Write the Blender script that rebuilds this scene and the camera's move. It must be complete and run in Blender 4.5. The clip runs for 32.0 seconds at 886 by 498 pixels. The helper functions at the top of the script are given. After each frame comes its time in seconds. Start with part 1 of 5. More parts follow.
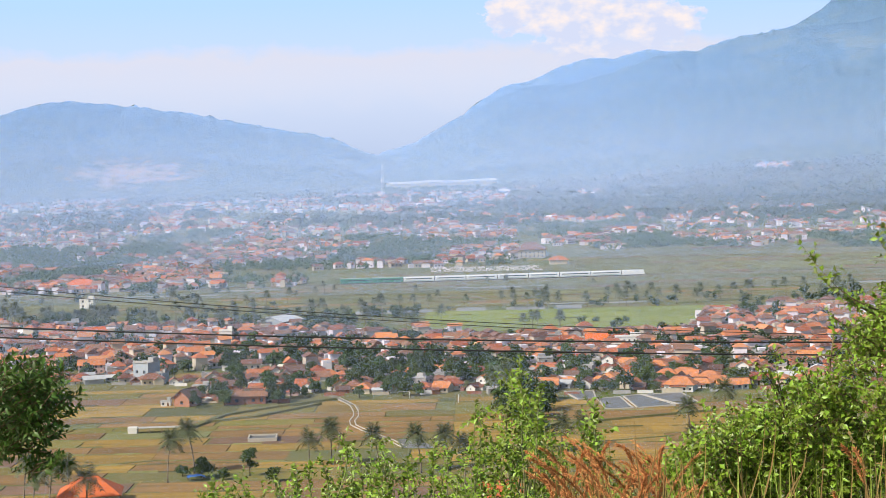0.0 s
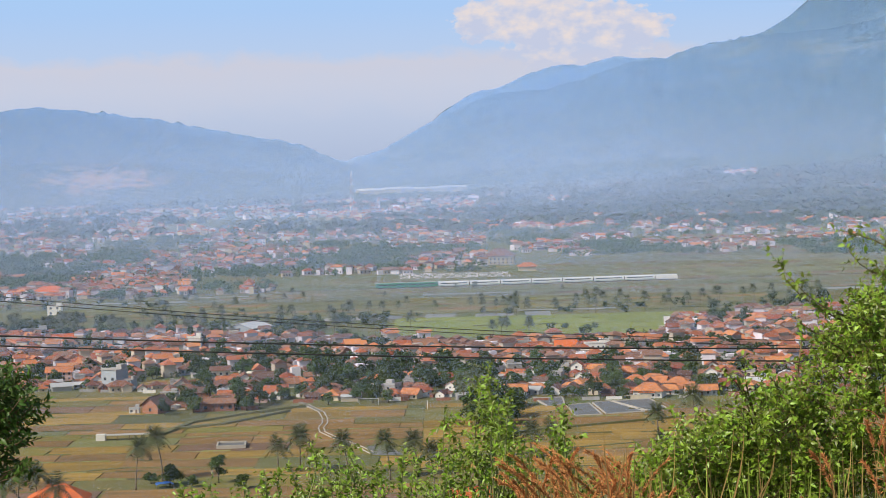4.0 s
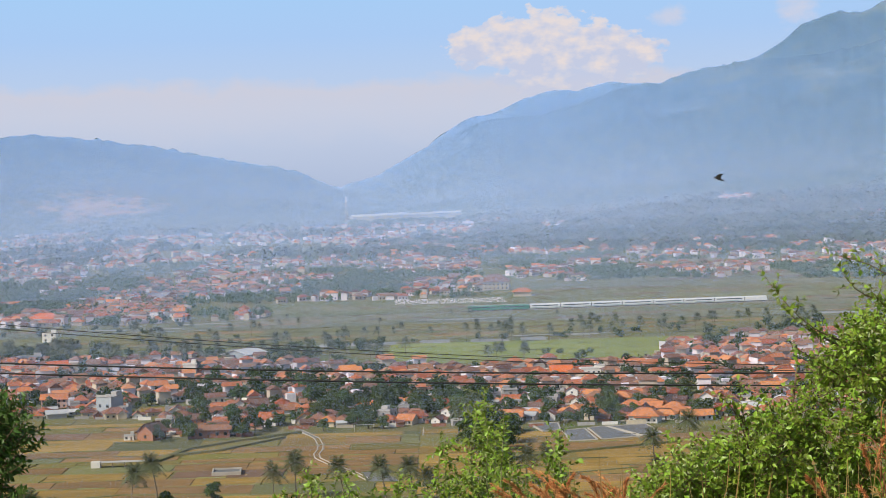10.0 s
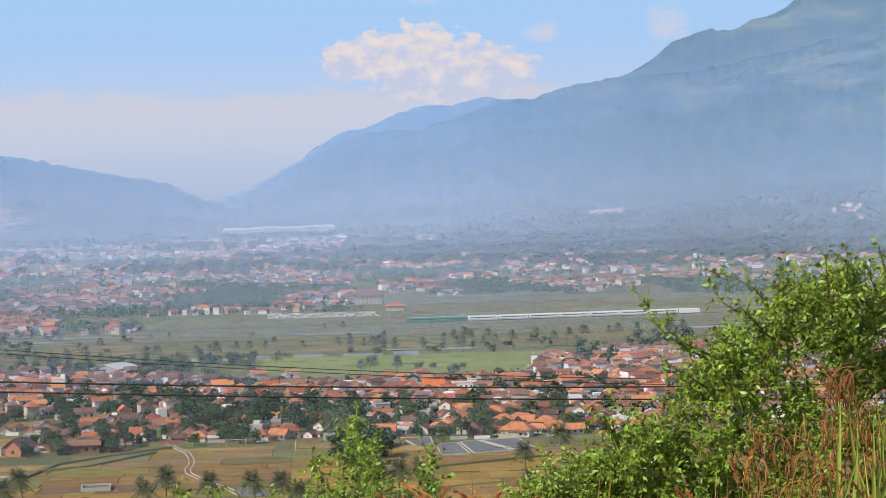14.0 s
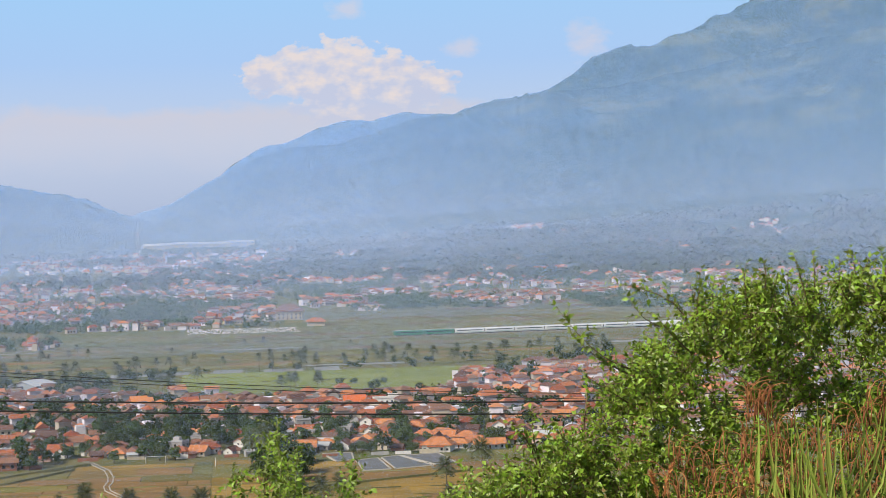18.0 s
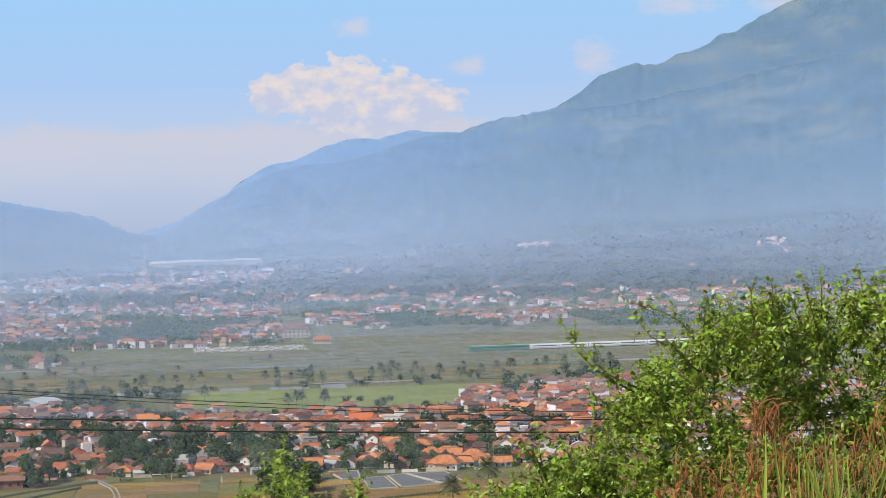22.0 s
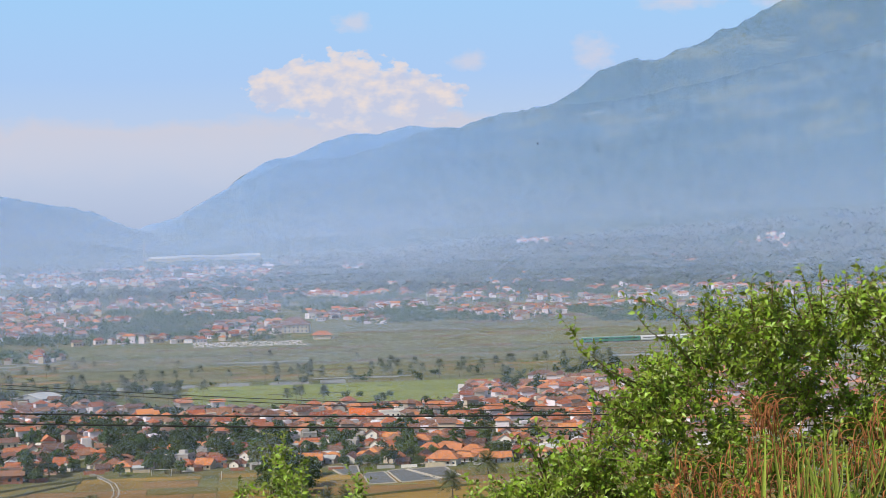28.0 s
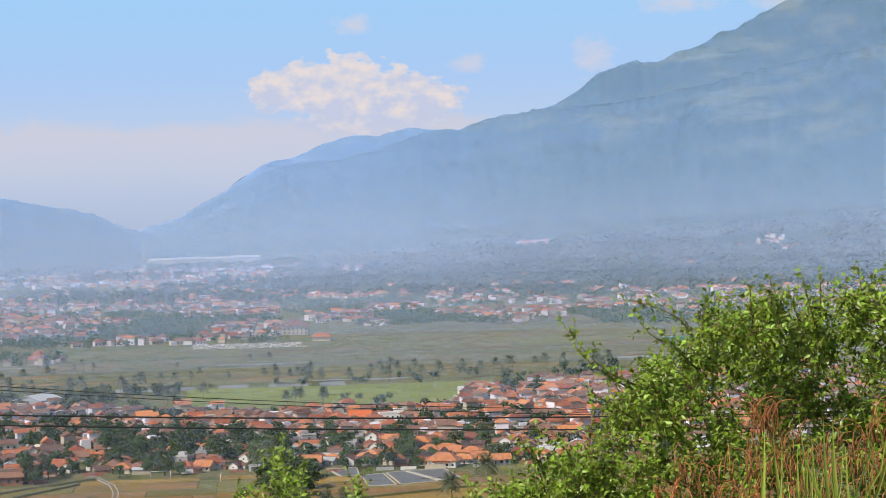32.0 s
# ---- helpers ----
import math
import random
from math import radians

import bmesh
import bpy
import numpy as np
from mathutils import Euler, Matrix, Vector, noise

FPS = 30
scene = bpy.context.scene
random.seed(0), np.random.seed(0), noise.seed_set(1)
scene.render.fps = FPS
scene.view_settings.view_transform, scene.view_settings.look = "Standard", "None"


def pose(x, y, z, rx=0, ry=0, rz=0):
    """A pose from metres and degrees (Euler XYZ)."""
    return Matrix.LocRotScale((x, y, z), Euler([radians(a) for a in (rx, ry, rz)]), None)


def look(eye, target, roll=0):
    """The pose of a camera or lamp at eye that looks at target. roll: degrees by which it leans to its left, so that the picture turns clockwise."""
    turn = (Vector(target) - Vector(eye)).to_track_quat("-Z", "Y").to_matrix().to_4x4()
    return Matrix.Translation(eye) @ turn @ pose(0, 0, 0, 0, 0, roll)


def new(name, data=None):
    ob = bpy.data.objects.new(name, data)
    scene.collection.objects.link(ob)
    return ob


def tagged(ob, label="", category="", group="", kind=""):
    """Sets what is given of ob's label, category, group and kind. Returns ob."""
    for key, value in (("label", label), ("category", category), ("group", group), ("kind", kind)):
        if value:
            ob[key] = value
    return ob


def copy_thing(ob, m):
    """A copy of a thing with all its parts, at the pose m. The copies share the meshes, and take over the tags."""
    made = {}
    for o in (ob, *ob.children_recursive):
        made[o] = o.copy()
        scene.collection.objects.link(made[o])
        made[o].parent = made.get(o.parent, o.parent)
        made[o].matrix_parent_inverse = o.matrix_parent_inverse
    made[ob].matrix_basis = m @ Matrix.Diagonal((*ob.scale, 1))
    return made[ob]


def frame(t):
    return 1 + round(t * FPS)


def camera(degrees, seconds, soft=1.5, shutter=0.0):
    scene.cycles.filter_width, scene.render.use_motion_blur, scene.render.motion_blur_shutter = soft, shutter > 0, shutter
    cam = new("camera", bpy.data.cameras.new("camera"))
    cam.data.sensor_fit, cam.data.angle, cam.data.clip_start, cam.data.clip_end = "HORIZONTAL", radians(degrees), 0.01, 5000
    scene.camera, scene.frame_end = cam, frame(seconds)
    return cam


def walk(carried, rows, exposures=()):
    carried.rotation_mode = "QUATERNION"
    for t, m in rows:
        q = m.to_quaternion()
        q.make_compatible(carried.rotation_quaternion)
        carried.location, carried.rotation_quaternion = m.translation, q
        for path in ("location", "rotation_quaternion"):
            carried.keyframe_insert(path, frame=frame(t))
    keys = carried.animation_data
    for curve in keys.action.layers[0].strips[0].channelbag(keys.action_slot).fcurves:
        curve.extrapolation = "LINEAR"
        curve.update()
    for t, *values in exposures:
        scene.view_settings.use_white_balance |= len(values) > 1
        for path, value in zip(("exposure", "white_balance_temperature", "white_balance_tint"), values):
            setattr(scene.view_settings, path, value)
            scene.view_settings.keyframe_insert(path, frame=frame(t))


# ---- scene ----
# A hazy valley town seen from a hillside: fields, a village, a passing train, mountains.
EYE = Vector((0.0, 0.0, 97.0))
# seconds, turn to the right, tilt up, lean (degrees)
ROWS = (
    (0, -1.101, -3.404, -1.498),
    (0.5, -0.952, -3.389, -1.546),
    (1, -0.952, -3.337, -1.561),
    (1.5, -0.935, -3.254, -1.585),
    (2, -0.858, -3.240, -1.508),
    (2.5, -0.604, -3.243, -1.515),
    (3, -0.435, -3.221, -1.505),
    (3.5, -0.315, -3.230, -1.478),
    (5.5, 0.214, -3.166, -1.530),
    (6, 0.113, -2.977, -1.661),
    (6.5, 0.053, -2.837, -1.698),
    (7, 0.029, -2.729, -1.660),
    (7.5, 0.037, -2.638, -1.606),
    (8, 0.030, -2.604, -1.557),
    (8.5, 0.012, -2.536, -1.609),
    (9, 0.000, -2.479, -1.500),
    (9.5, 0.014, -2.458, -1.611),
    (10, 0.009, -2.463, -1.657),
    (10.5, -0.018, -2.432, -1.751),
    (11, -0.010, -2.410, -1.749),
    (11.5, 0.121, -2.247, -1.694),
    (12, 1.562, -2.108, -1.531),
    (12.5, 2.755, -2.159, -1.291),
    (13, 3.401, -2.196, -1.222),
    (13.5, 3.488, -2.183, -1.265),
    (14, 3.835, -2.134, -1.325),
    (14.5, 4.425, -2.127, -1.336),
    (15, 5.828, -2.114, -1.207),
    (15.5, 6.345, -2.057, -1.108),
    (17.5, 6.314, -1.845, -1.295),
    (18, 6.231, -1.734, -1.353),
    (18.5, 6.123, -1.653, -1.356),
    (19, 6.088, -1.557, -1.251),
    (19.5, 6.117, -1.452, -1.134),
    (20, 6.121, -1.320, -1.204),
    (20.5, 6.084, -1.272, -1.143),
    (21, 6.043, -1.218, -1.252),
    (21.5, 6.020, -1.191, -1.291),
    (22, 6.041, -1.187, -1.288),
    (22.5, 6.054, -1.192, -1.236),
    (23, 6.057, -1.191, -1.335),
    (23.5, 6.066, -1.220, -1.148),
    (24, 6.085, -1.251, -1.121),
    (24.5, 6.069, -1.245, -1.255),
    (25, 6.043, -1.190, -1.387),
    (25.5, 6.047, -1.173, -1.412),
    (27.5, 6.037, -1.336, -1.177),
    (28, 6.051, -1.326, -1.271),
    (28.5, 6.096, -1.349, -1.236),
    (29, 6.177, -1.361, -1.120),
    (29.5, 6.207, -1.365, -1.157),
    (30, 6.195, -1.326, -1.245),
    (30.5, 6.185, -1.303, -1.271),
    (31, 6.123, -1.276, -1.276),
    (31.5, 6.091, -1.245, -1.245),
    (32, 6.067, -1.268, -1.220),
)


def aim(az, el, roll):
    a, e = radians(az), radians(el)
    d = Vector((math.sin(a) * math.cos(e), math.cos(a) * math.cos(e), math.sin(e)))
    return look(EYE, EYE + d, roll)


cam = camera(26.18, 32.0, soft=0.8)
walk(cam, [(t, aim(a, e, r)) for t, a, e, r in ROWS],
     exposures=((0.0, 0.0), (1.0, 0.0), (2.0, -0.25), (3.0, -0.32), (32.0, -0.32)))

# ---- light ----
SUN_AZ, SUN_EL = -123.0, 40.0   # degrees, azimuth from +y to the right
world = bpy.data.worlds.new("sky_light")
scene.world = world
world.use_nodes = True
wn = world.node_tree
sky = wn.nodes.new("ShaderNodeTexSky")
sky.sky_type = 'NISHITA'
sky.sun_disc = False
sky.sun_elevation = radians(SUN_EL)
sky.sun_rotation = radians(SUN_AZ)
sky.dust_density = 2.0
wn.links.new(sky.outputs[0], wn.nodes["Background"].inputs[0])
wn.nodes["Background"].inputs[1].default_value = 0.13
sun_data = bpy.data.lights.new("sun", 'SUN')
sun_data.energy, sun_data.angle, sun_data.color = 5.0, radians(0.6), (1.0, 0.92, 0.80)
sun = new("sun", sun_data)
sa, se = radians(SUN_AZ), radians(SUN_EL)
sun.matrix_world = look(Vector((math.sin(sa) * math.cos(se), math.cos(sa) * math.cos(se), math.sin(se))) * 300 + EYE, EYE)


# ---- materials ----
class Nodes:
    """A node material under construction."""

    def __init__(self, name):
        self.m = bpy.data.materials.new(name)
        self.m.use_nodes = True
        self.t = self.m.node_tree
        self.b = self.t.nodes["Principled BSDF"]
        self.out = self.t.nodes["Material Output"]

    def add(self, kind):
        return self.t.nodes.new("ShaderNode" + kind)

    def link(self, a, b):
        self.t.links.new(a, b)

    def noise(self, coord, scale, detail=4.0, rough=0.6):
        n = self.add("TexNoise")
        n.inputs["Scale"].default_value, n.inputs["Detail"].default_value, n.inputs["Roughness"].default_value = scale, detail, rough
        self.link(coord, n.inputs["Vector"])
        return n.outputs[0]

    def ramp(self, fac, *stops):
        n = self.add("ValToRGB")
        els = n.color_ramp.elements
        while len(els) < len(stops):
            els.new(0.5)
        for e, (p, c) in zip(els, stops):
            e.position, e.color = p, (*c, 1) if len(c) == 3 else c
        self.link(fac, n.inputs[0])
        return n.outputs[0]

    def math(self, op, a, b=0.0, clamp=False):
        n = self.add("Math")
        n.operation, n.use_clamp = op, clamp
        for i, v in enumerate((a, b)):
            if isinstance(v, (int, float)):
                n.inputs[i].default_value = v
            else:
                self.link(v, n.inputs[i])
        return n.outputs[0]

    def mix(self, fac, a, b, kind='MIX'):
        n = self.add("MixRGB")
        n.blend_type = kind
        for i, v in enumerate((fac, a, b)):
            if isinstance(v, (int, float)):
                n.inputs[i].default_value = v
            elif isinstance(v, tuple):
                n.inputs[i].default_value = (*v, 1)
            else:
                self.link(v, n.inputs[i])
        return n.outputs[0]


def surface(name, a, b, scale=0.5, fine=8.0, rough=0.85, metal=0.0, each=0.0, island=0.0, bump=0.0, translucent=0.0, gloss=0.3, sharp=0.15):
    """Two colours mixed by coarse and fine noise, varied from object to object (each) or piece to piece (island)."""
    k = Nodes(name)
    co = k.add("TexCoord").outputs["Object"]
    n = k.mix(0.4, k.noise(co, scale), k.noise(co, fine))
    col = k.mix(k.ramp(n, (0.5 - sharp, (0, 0, 0)), (0.5 + sharp, (1, 1, 1))), a, b)
    for amount, source in ((each, "ObjectInfo"), (island, "NewGeometry")):
        if amount:
            s = k.add(source).outputs["Random" if source == "ObjectInfo" else "Random Per Island"]
            h = k.add("HueSaturation")
            k.link(k.math('ADD', k.math('MULTIPLY', s, 2 * amount), 1 - amount), h.inputs["Value"])
            k.link(k.math('ADD', k.math('MULTIPLY', s, 0.06 * amount), 0.5 - 0.03 * amount), h.inputs["Hue"])
            k.link(col, h.inputs["Color"])
            col = h.outputs[0]
    k.link(col, k.b.inputs["Base Color"])
    k.b.inputs["Roughness"].default_value = rough
    k.b.inputs["Metallic"].default_value = metal
    k.b.inputs["Specular IOR Level"].default_value = gloss
    if bump:
        bm_ = k.add("Bump")
        bm_.inputs["Strength"].default_value = bump
        k.link(n, bm_.inputs["Height"])
        k.link(bm_.outputs[0], k.b.inputs["Normal"])
    if translucent:
        tr, mx = k.add("BsdfTranslucent"), k.add("MixShader")
        k.link(col, tr.inputs[0])
        mx.inputs[0].default_value = translucent
        k.link(k.b.outputs[0], mx.inputs[1])
        k.link(tr.outputs[0], mx.inputs[2])
        k.link(mx.outputs[0], k.out.inputs[0])
    return k.m


TILE_NEW = surface("roof_tile_orange", (0.55, 0.185, 0.075), (0.24, 0.10, 0.055), 0.45, 3.0, each=0.45, sharp=0.12, bump=0.3)
TILE_OLD = surface("roof_tile_weathered", (0.29, 0.13, 0.08), (0.14, 0.08, 0.06), 0.5, 3.0, each=0.35, sharp=0.12, bump=0.3)
TILE_DARK = surface("roof_tile_brown", (0.16, 0.09, 0.07), (0.10, 0.07, 0.06), 0.4, 3.0, each=0.3, bump=0.3)
TILE_BRIGHT = surface("roof_tile_glowing_orange", (0.66, 0.17, 0.05), (0.52, 0.13, 0.045), 0.4, 3.0, bump=0.3)
METAL_ROOF = surface("metal_roof_sheet", (0.55, 0.57, 0.58), (0.42, 0.42, 0.42), 0.3, 4.0, rough=0.5, each=0.2)
BLUE_ROOF = surface("blue_painted_sheet", (0.10, 0.17, 0.62), (0.08, 0.13, 0.50), 0.4, 4.0, rough=0.5)
GREEN_ROOF = surface("green_painted_sheet", (0.16, 0.30, 0.20), (0.12, 0.24, 0.16), 0.4, 4.0, rough=0.5)
WALL_WHITE = surface("white_render", (0.80, 0.78, 0.74), (0.66, 0.64, 0.60), 0.5, 5.0, each=0.12)
WALL_CREAM = surface("cream_render", (0.62, 0.54, 0.40), (0.44, 0.38, 0.29), 0.5, 5.0, each=0.15)
WALL_YELLOW = surface("yellow_render", (0.74, 0.56, 0.22), (0.64, 0.48, 0.20), 0.5, 5.0)
WALL_GREY = surface("bare_cement", (0.40, 0.39, 0.38), (0.30, 0.29, 0.28), 0.5, 5.0, each=0.2)
WALL_BRICK = surface("red_brickwork", (0.38, 0.17, 0.10), (0.28, 0.13, 0.08), 0.8, 6.0, each=0.2)
WALL_PINK = surface("faded_pink_render", (0.62, 0.42, 0.36), (0.52, 0.35, 0.30), 0.5, 5.0, each=0.15)
WALL_BLUE = surface("blue_grey_render", (0.40, 0.44, 0.48), (0.32, 0.36, 0.40), 0.5, 5.0)
GLASS = surface("dark_window_glass", (0.03, 0.035, 0.04), (0.05, 0.055, 0.06), 1.0, 5.0, rough=0.15, gloss=0.5)
DOOR = surface("brown_door_wood", (0.16, 0.08, 0.04), (0.11, 0.06, 0.03), 2.0, 9.0)
WOOD = surface("grey_weathered_wood", (0.20, 0.15, 0.11), (0.13, 0.10, 0.08), 2.0, 9.0)
BARK = surface("tree_bark", (0.16, 0.12, 0.08), (0.10, 0.08, 0.06), 2.0, 12.0, bump=0.4)
PALM_BARK = surface("palm_bark", (0.26, 0.22, 0.17), (0.17, 0.14, 0.11), 2.0, 12.0, bump=0.4)
LEAF_DARK = surface("dark_tree_leaves", (0.046, 0.086, 0.030), (0.090, 0.130, 0.044), 0.4, 3.0, each=0.25, island=0.35, translucent=0.15)
LEAF_MID = surface("green_tree_leaves", (0.065, 0.105, 0.028), (0.115, 0.150, 0.045), 0.4, 3.0, each=0.25, island=0.35, translucent=0.15)
LEAF_PALM = surface("palm_fronds", (0.070, 0.095, 0.038), (0.125, 0.135, 0.065), 0.5, 3.0, rough=0.55, each=0.2, island=0.3, translucent=0.15)
LEAF_WOODS = surface("far_woodland", (0.035, 0.066, 0.024), (0.080, 0.110, 0.040), 0.008, 0.2, island=0.2, translucent=0.35)
LEAF_BUSH = surface("fresh_shrub_leaves", (0.135, 0.235, 0.018), (0.27, 0.365, 0.034), 3.0, 30.0, rough=0.40, island=0.6, translucent=0.22, gloss=0.5)
LEAF_TREE = surface("glossy_dark_leaves", (0.055, 0.115, 0.018), (0.10, 0.17, 0.025), 3.0, 30.0, rough=0.45, island=0.45, translucent=0.3, gloss=0.4)
STEM = surface("pale_green_stem", (0.20, 0.24, 0.08), (0.26, 0.24, 0.12), 4.0, 40.0)
TWIG = surface("brown_twig", (0.14, 0.09, 0.05), (0.20, 0.14, 0.08), 4.0, 40.0)
BLADE = surface("grass_blade", (0.27, 0.38, 0.05), (0.42, 0.46, 0.10), 3.0, 30.0, rough=0.5, island=0.35, translucent=0.35)
DRY_BLADE = surface("dry_grass_blade", (0.42, 0.30, 0.11), (0.34, 0.22, 0.07), 3.0, 30.0, island=0.3, translucent=0.3)
DRY_RED = surface("rust_red_dry_stem", (0.34, 0.12, 0.045), (0.46, 0.22, 0.09), 3.0, 30.0, island=0.35, translucent=0.25)
PLUME = surface("rusty_seed_plume", (0.52, 0.19, 0.065), (0.68, 0.33, 0.13), 4.0, 40.0, island=0.35, translucent=0.3)
def field(name, a, b, c, each=0.2):
    """Ground of a plot: long streaks along the rows, blotches, tufts and bare spots."""
    k = Nodes(name)
    co = k.add("TexCoord").outputs["Object"]
    along = k.add("Mapping")
    along.inputs["Scale"].default_value = (0.035, 0.35, 0.0)
    along.inputs["Rotation"].default_value = (0.0, 0.0, radians(4))
    k.link(co, along.inputs[0])
    streak = k.noise(along.outputs[0], 1.0, 5.0, 0.65)
    blot, tuft = k.noise(co, 0.045, 5.0, 0.6), k.noise(co, 0.55, 4.0, 0.7)
    col = k.mix(k.ramp(k.mix(0.5, streak, blot), (0.43, (0, 0, 0)), (0.58, (1, 1, 1))), a, b)
    col = k.mix(k.ramp(k.mix(0.6, streak, tuft), (0.50, (0, 0, 0)), (0.62, (0.8, 0.8, 0.8))), col, c)
    h = k.add("HueSaturation")
    r = k.add("ObjectInfo").outputs["Random"]
    k.link(k.math('ADD', k.math('MULTIPLY', r, 2 * each), 1 - each), h.inputs["Value"])
    k.link(col, h.inputs["Color"])
    k.link(h.outputs[0], k.b.inputs["Base Color"])
    k.b.inputs["Roughness"].default_value = 0.9
    k.b.inputs["Specular IOR Level"].default_value = 0.2
    bump = k.add("Bump")
    bump.inputs["Strength"].default_value = 0.4
    k.link(tuft, bump.inputs["Height"])
    k.link(bump.outputs[0], k.b.inputs["Normal"])
    return k.m


PADDY_GOLD = field("ripe_golden_paddy", (0.344, 0.219, 0.0516), (0.232, 0.155, 0.0473), (0.172, 0.138, 0.043))
PADDY_DRY = field("cut_dry_stubble", (0.292, 0.172, 0.0645), (0.206, 0.129, 0.0559), (0.146, 0.107, 0.043))
PADDY_GREEN = field("young_green_paddy", (0.163, 0.159, 0.043), (0.232, 0.172, 0.0559), (0.112, 0.12, 0.0344))
PADDY_BRIGHT = field("bright_green_paddy", (0.18, 0.225, 0.04), (0.235, 0.255, 0.05), (0.14, 0.17, 0.04), 0.12)
PADDY_DULL = field("dull_grassy_plot", (0.17, 0.17, 0.065), (0.12, 0.135, 0.052), (0.20, 0.165, 0.085))
PADDY_SOIL = field("ploughed_brown_soil", (0.206, 0.125, 0.0774), (0.146, 0.0946, 0.0645), (0.112, 0.086, 0.0473))
PADDY_PALE = surface("pale_flooded_plot", (0.26, 0.25, 0.22), (0.19, 0.19, 0.16), 0.1, 1.0, rough=0.55, each=0.2)
BUND = surface("grassy_bund", (0.085, 0.10, 0.035), (0.19, 0.17, 0.07), 0.02, 0.3, island=0.4)
STRAW = surface("pale_straw", (0.42, 0.33, 0.16), (0.34, 0.26, 0.12), 0.05, 0.5, island=0.3)
CONCRETE = surface("worn_concrete", (0.48, 0.44, 0.37), (0.38, 0.35, 0.30), 0.5, 5.0)
POND = surface("grey_pond_water", (0.13, 0.13, 0.125), (0.19, 0.185, 0.175), 0.05, 0.5, rough=0.6, gloss=0.25)
CABLE = surface("black_cable", (0.02, 0.02, 0.02), (0.03, 0.03, 0.03), 1.0, 5.0, rough=0.6)
TARP = surface("blue_tarpaulin", (0.06, 0.20, 0.62), (0.05, 0.16, 0.5), 1.0, 5.0, rough=0.5)
STONE_WHITE = surface("whitewashed_stone", (0.78, 0.76, 0.78), (0.62, 0.56, 0.66), 0.03, 0.2, island=0.25)
TRAIN_WHITE = surface("white_coach_paint", (0.80, 0.81, 0.82), (0.74, 0.75, 0.76), 0.3, 3.0, rough=0.35, gloss=0.5)
TRAIN_GREEN = surface("green_coach_paint", (0.05, 0.24, 0.14), (0.04, 0.20, 0.12), 0.3, 3.0, rough=0.4, gloss=0.5)
TRAIN_GREY = surface("grey_coach_roof", (0.52, 0.54, 0.55), (0.44, 0.46, 0.47), 0.3, 3.0, rough=0.5)
IRON = surface("dark_iron", (0.05, 0.05, 0.05), (0.08, 0.07, 0.06), 1.0, 5.0, rough=0.6)
BALLAST = surface("railway_ballast", (0.24, 0.21, 0.17), (0.17, 0.16, 0.12), 0.3, 3.0, bump=0.4)
# haze imitated by strand colour: paler low down, bluer higher up
HAZE_LOW = surface("pale_haze_strand", (0.41, 0.505, 0.69), (0.41, 0.505, 0.69), 0.01, 0.1, rough=1.0, gloss=0.0)
HAZE_HIGH = surface("blue_haze_strand", (0.235, 0.415, 0.80), (0.235, 0.415, 0.80), 0.01, 0.1, rough=1.0, gloss=0.0)


# ---- mesh helpers ----
def mesh(name, verts, faces, material, smooth=False):
    me = bpy.data.meshes.new(name)
    me.from_pydata([tuple(v) for v in verts], [], [tuple(int(i) for i in f) for f in faces])
    me.materials.append(material)
    if smooth:
        me.polygons.foreach_set("use_smooth", [True] * len(me.polygons))
    me.update()
    return me


def quads(name, co, material, n=4, smooth=False):
    """A mesh of separate n-gons from an array of (pieces * n, 3) places."""
    co = np.asarray(co, dtype=np.float32).reshape(-1, 3)
    me = bpy.data.meshes.new(name)
    count = len(co) // n
    me.vertices.add(len(co))
    me.vertices.foreach_set("co", co.ravel())
    me.loops.add(len(co))
    me.loops.foreach_set("vertex_index", np.arange(len(co), dtype=np.int32))
    me.polygons.add(count)
    me.polygons.foreach_set("loop_start", np.arange(0, len(co), n, dtype=np.int32))
    me.materials.append(material)
    me.update(calc_edges=True)
    return me


def indexed(name, co, tris, material, smooth=False):
    """A mesh from arrays of places and of triangles or quads."""
    co, tris = np.asarray(co, dtype=np.float32), np.asarray(tris, dtype=np.int32)
    n = tris.shape[1]
    me = bpy.data.meshes.new(name)
    me.vertices.add(len(co))
    me.vertices.foreach_set("co", co.ravel())
    me.loops.add(tris.size)
    me.loops.foreach_set("vertex_index", tris.ravel())
    me.polygons.add(len(tris))
    me.polygons.foreach_set("loop_start", np.arange(0, tris.size, n, dtype=np.int32))
    if smooth:
        me.polygons.foreach_set("use_smooth", np.ones(len(tris), dtype=bool))
    me.materials.append(material)
    me.update(calc_edges=True)
    return me


def part(name, me, parent, label="", m=None):
    ob = new(name, me)
    ob.parent = parent
    if m is not None:
        ob.matrix_basis = m
    if label:
        ob["label"] = label
    return ob


def thing(name, label, category, m=None, group="", kind="", data=None):
    ob = tagged(new(name, data), label, category, group, kind)
    if m is not None:
        ob.matrix_basis = m
    return ob


BOX_F = ((0, 3, 2, 1), (4, 5, 6, 7), (0, 1, 5, 4), (1, 2, 6, 5), (2, 3, 7, 6), (3, 0, 4, 7))


def box_v(x0, y0, z0, x1, y1, z1):
    return [(x0, y0, z0), (x1, y0, z0), (x1, y1, z0), (x0, y1, z0), (x0, y0, z1), (x1, y0, z1), (x1, y1, z1), (x0, y1, z1)]


def boxes(name, material, *spans):
    v, f = [], []
    for s in spans:
        f += [tuple(i + len(v) for i in q) for q in BOX_F]
        v += box_v(*s)
    return mesh(name, v, f, material)


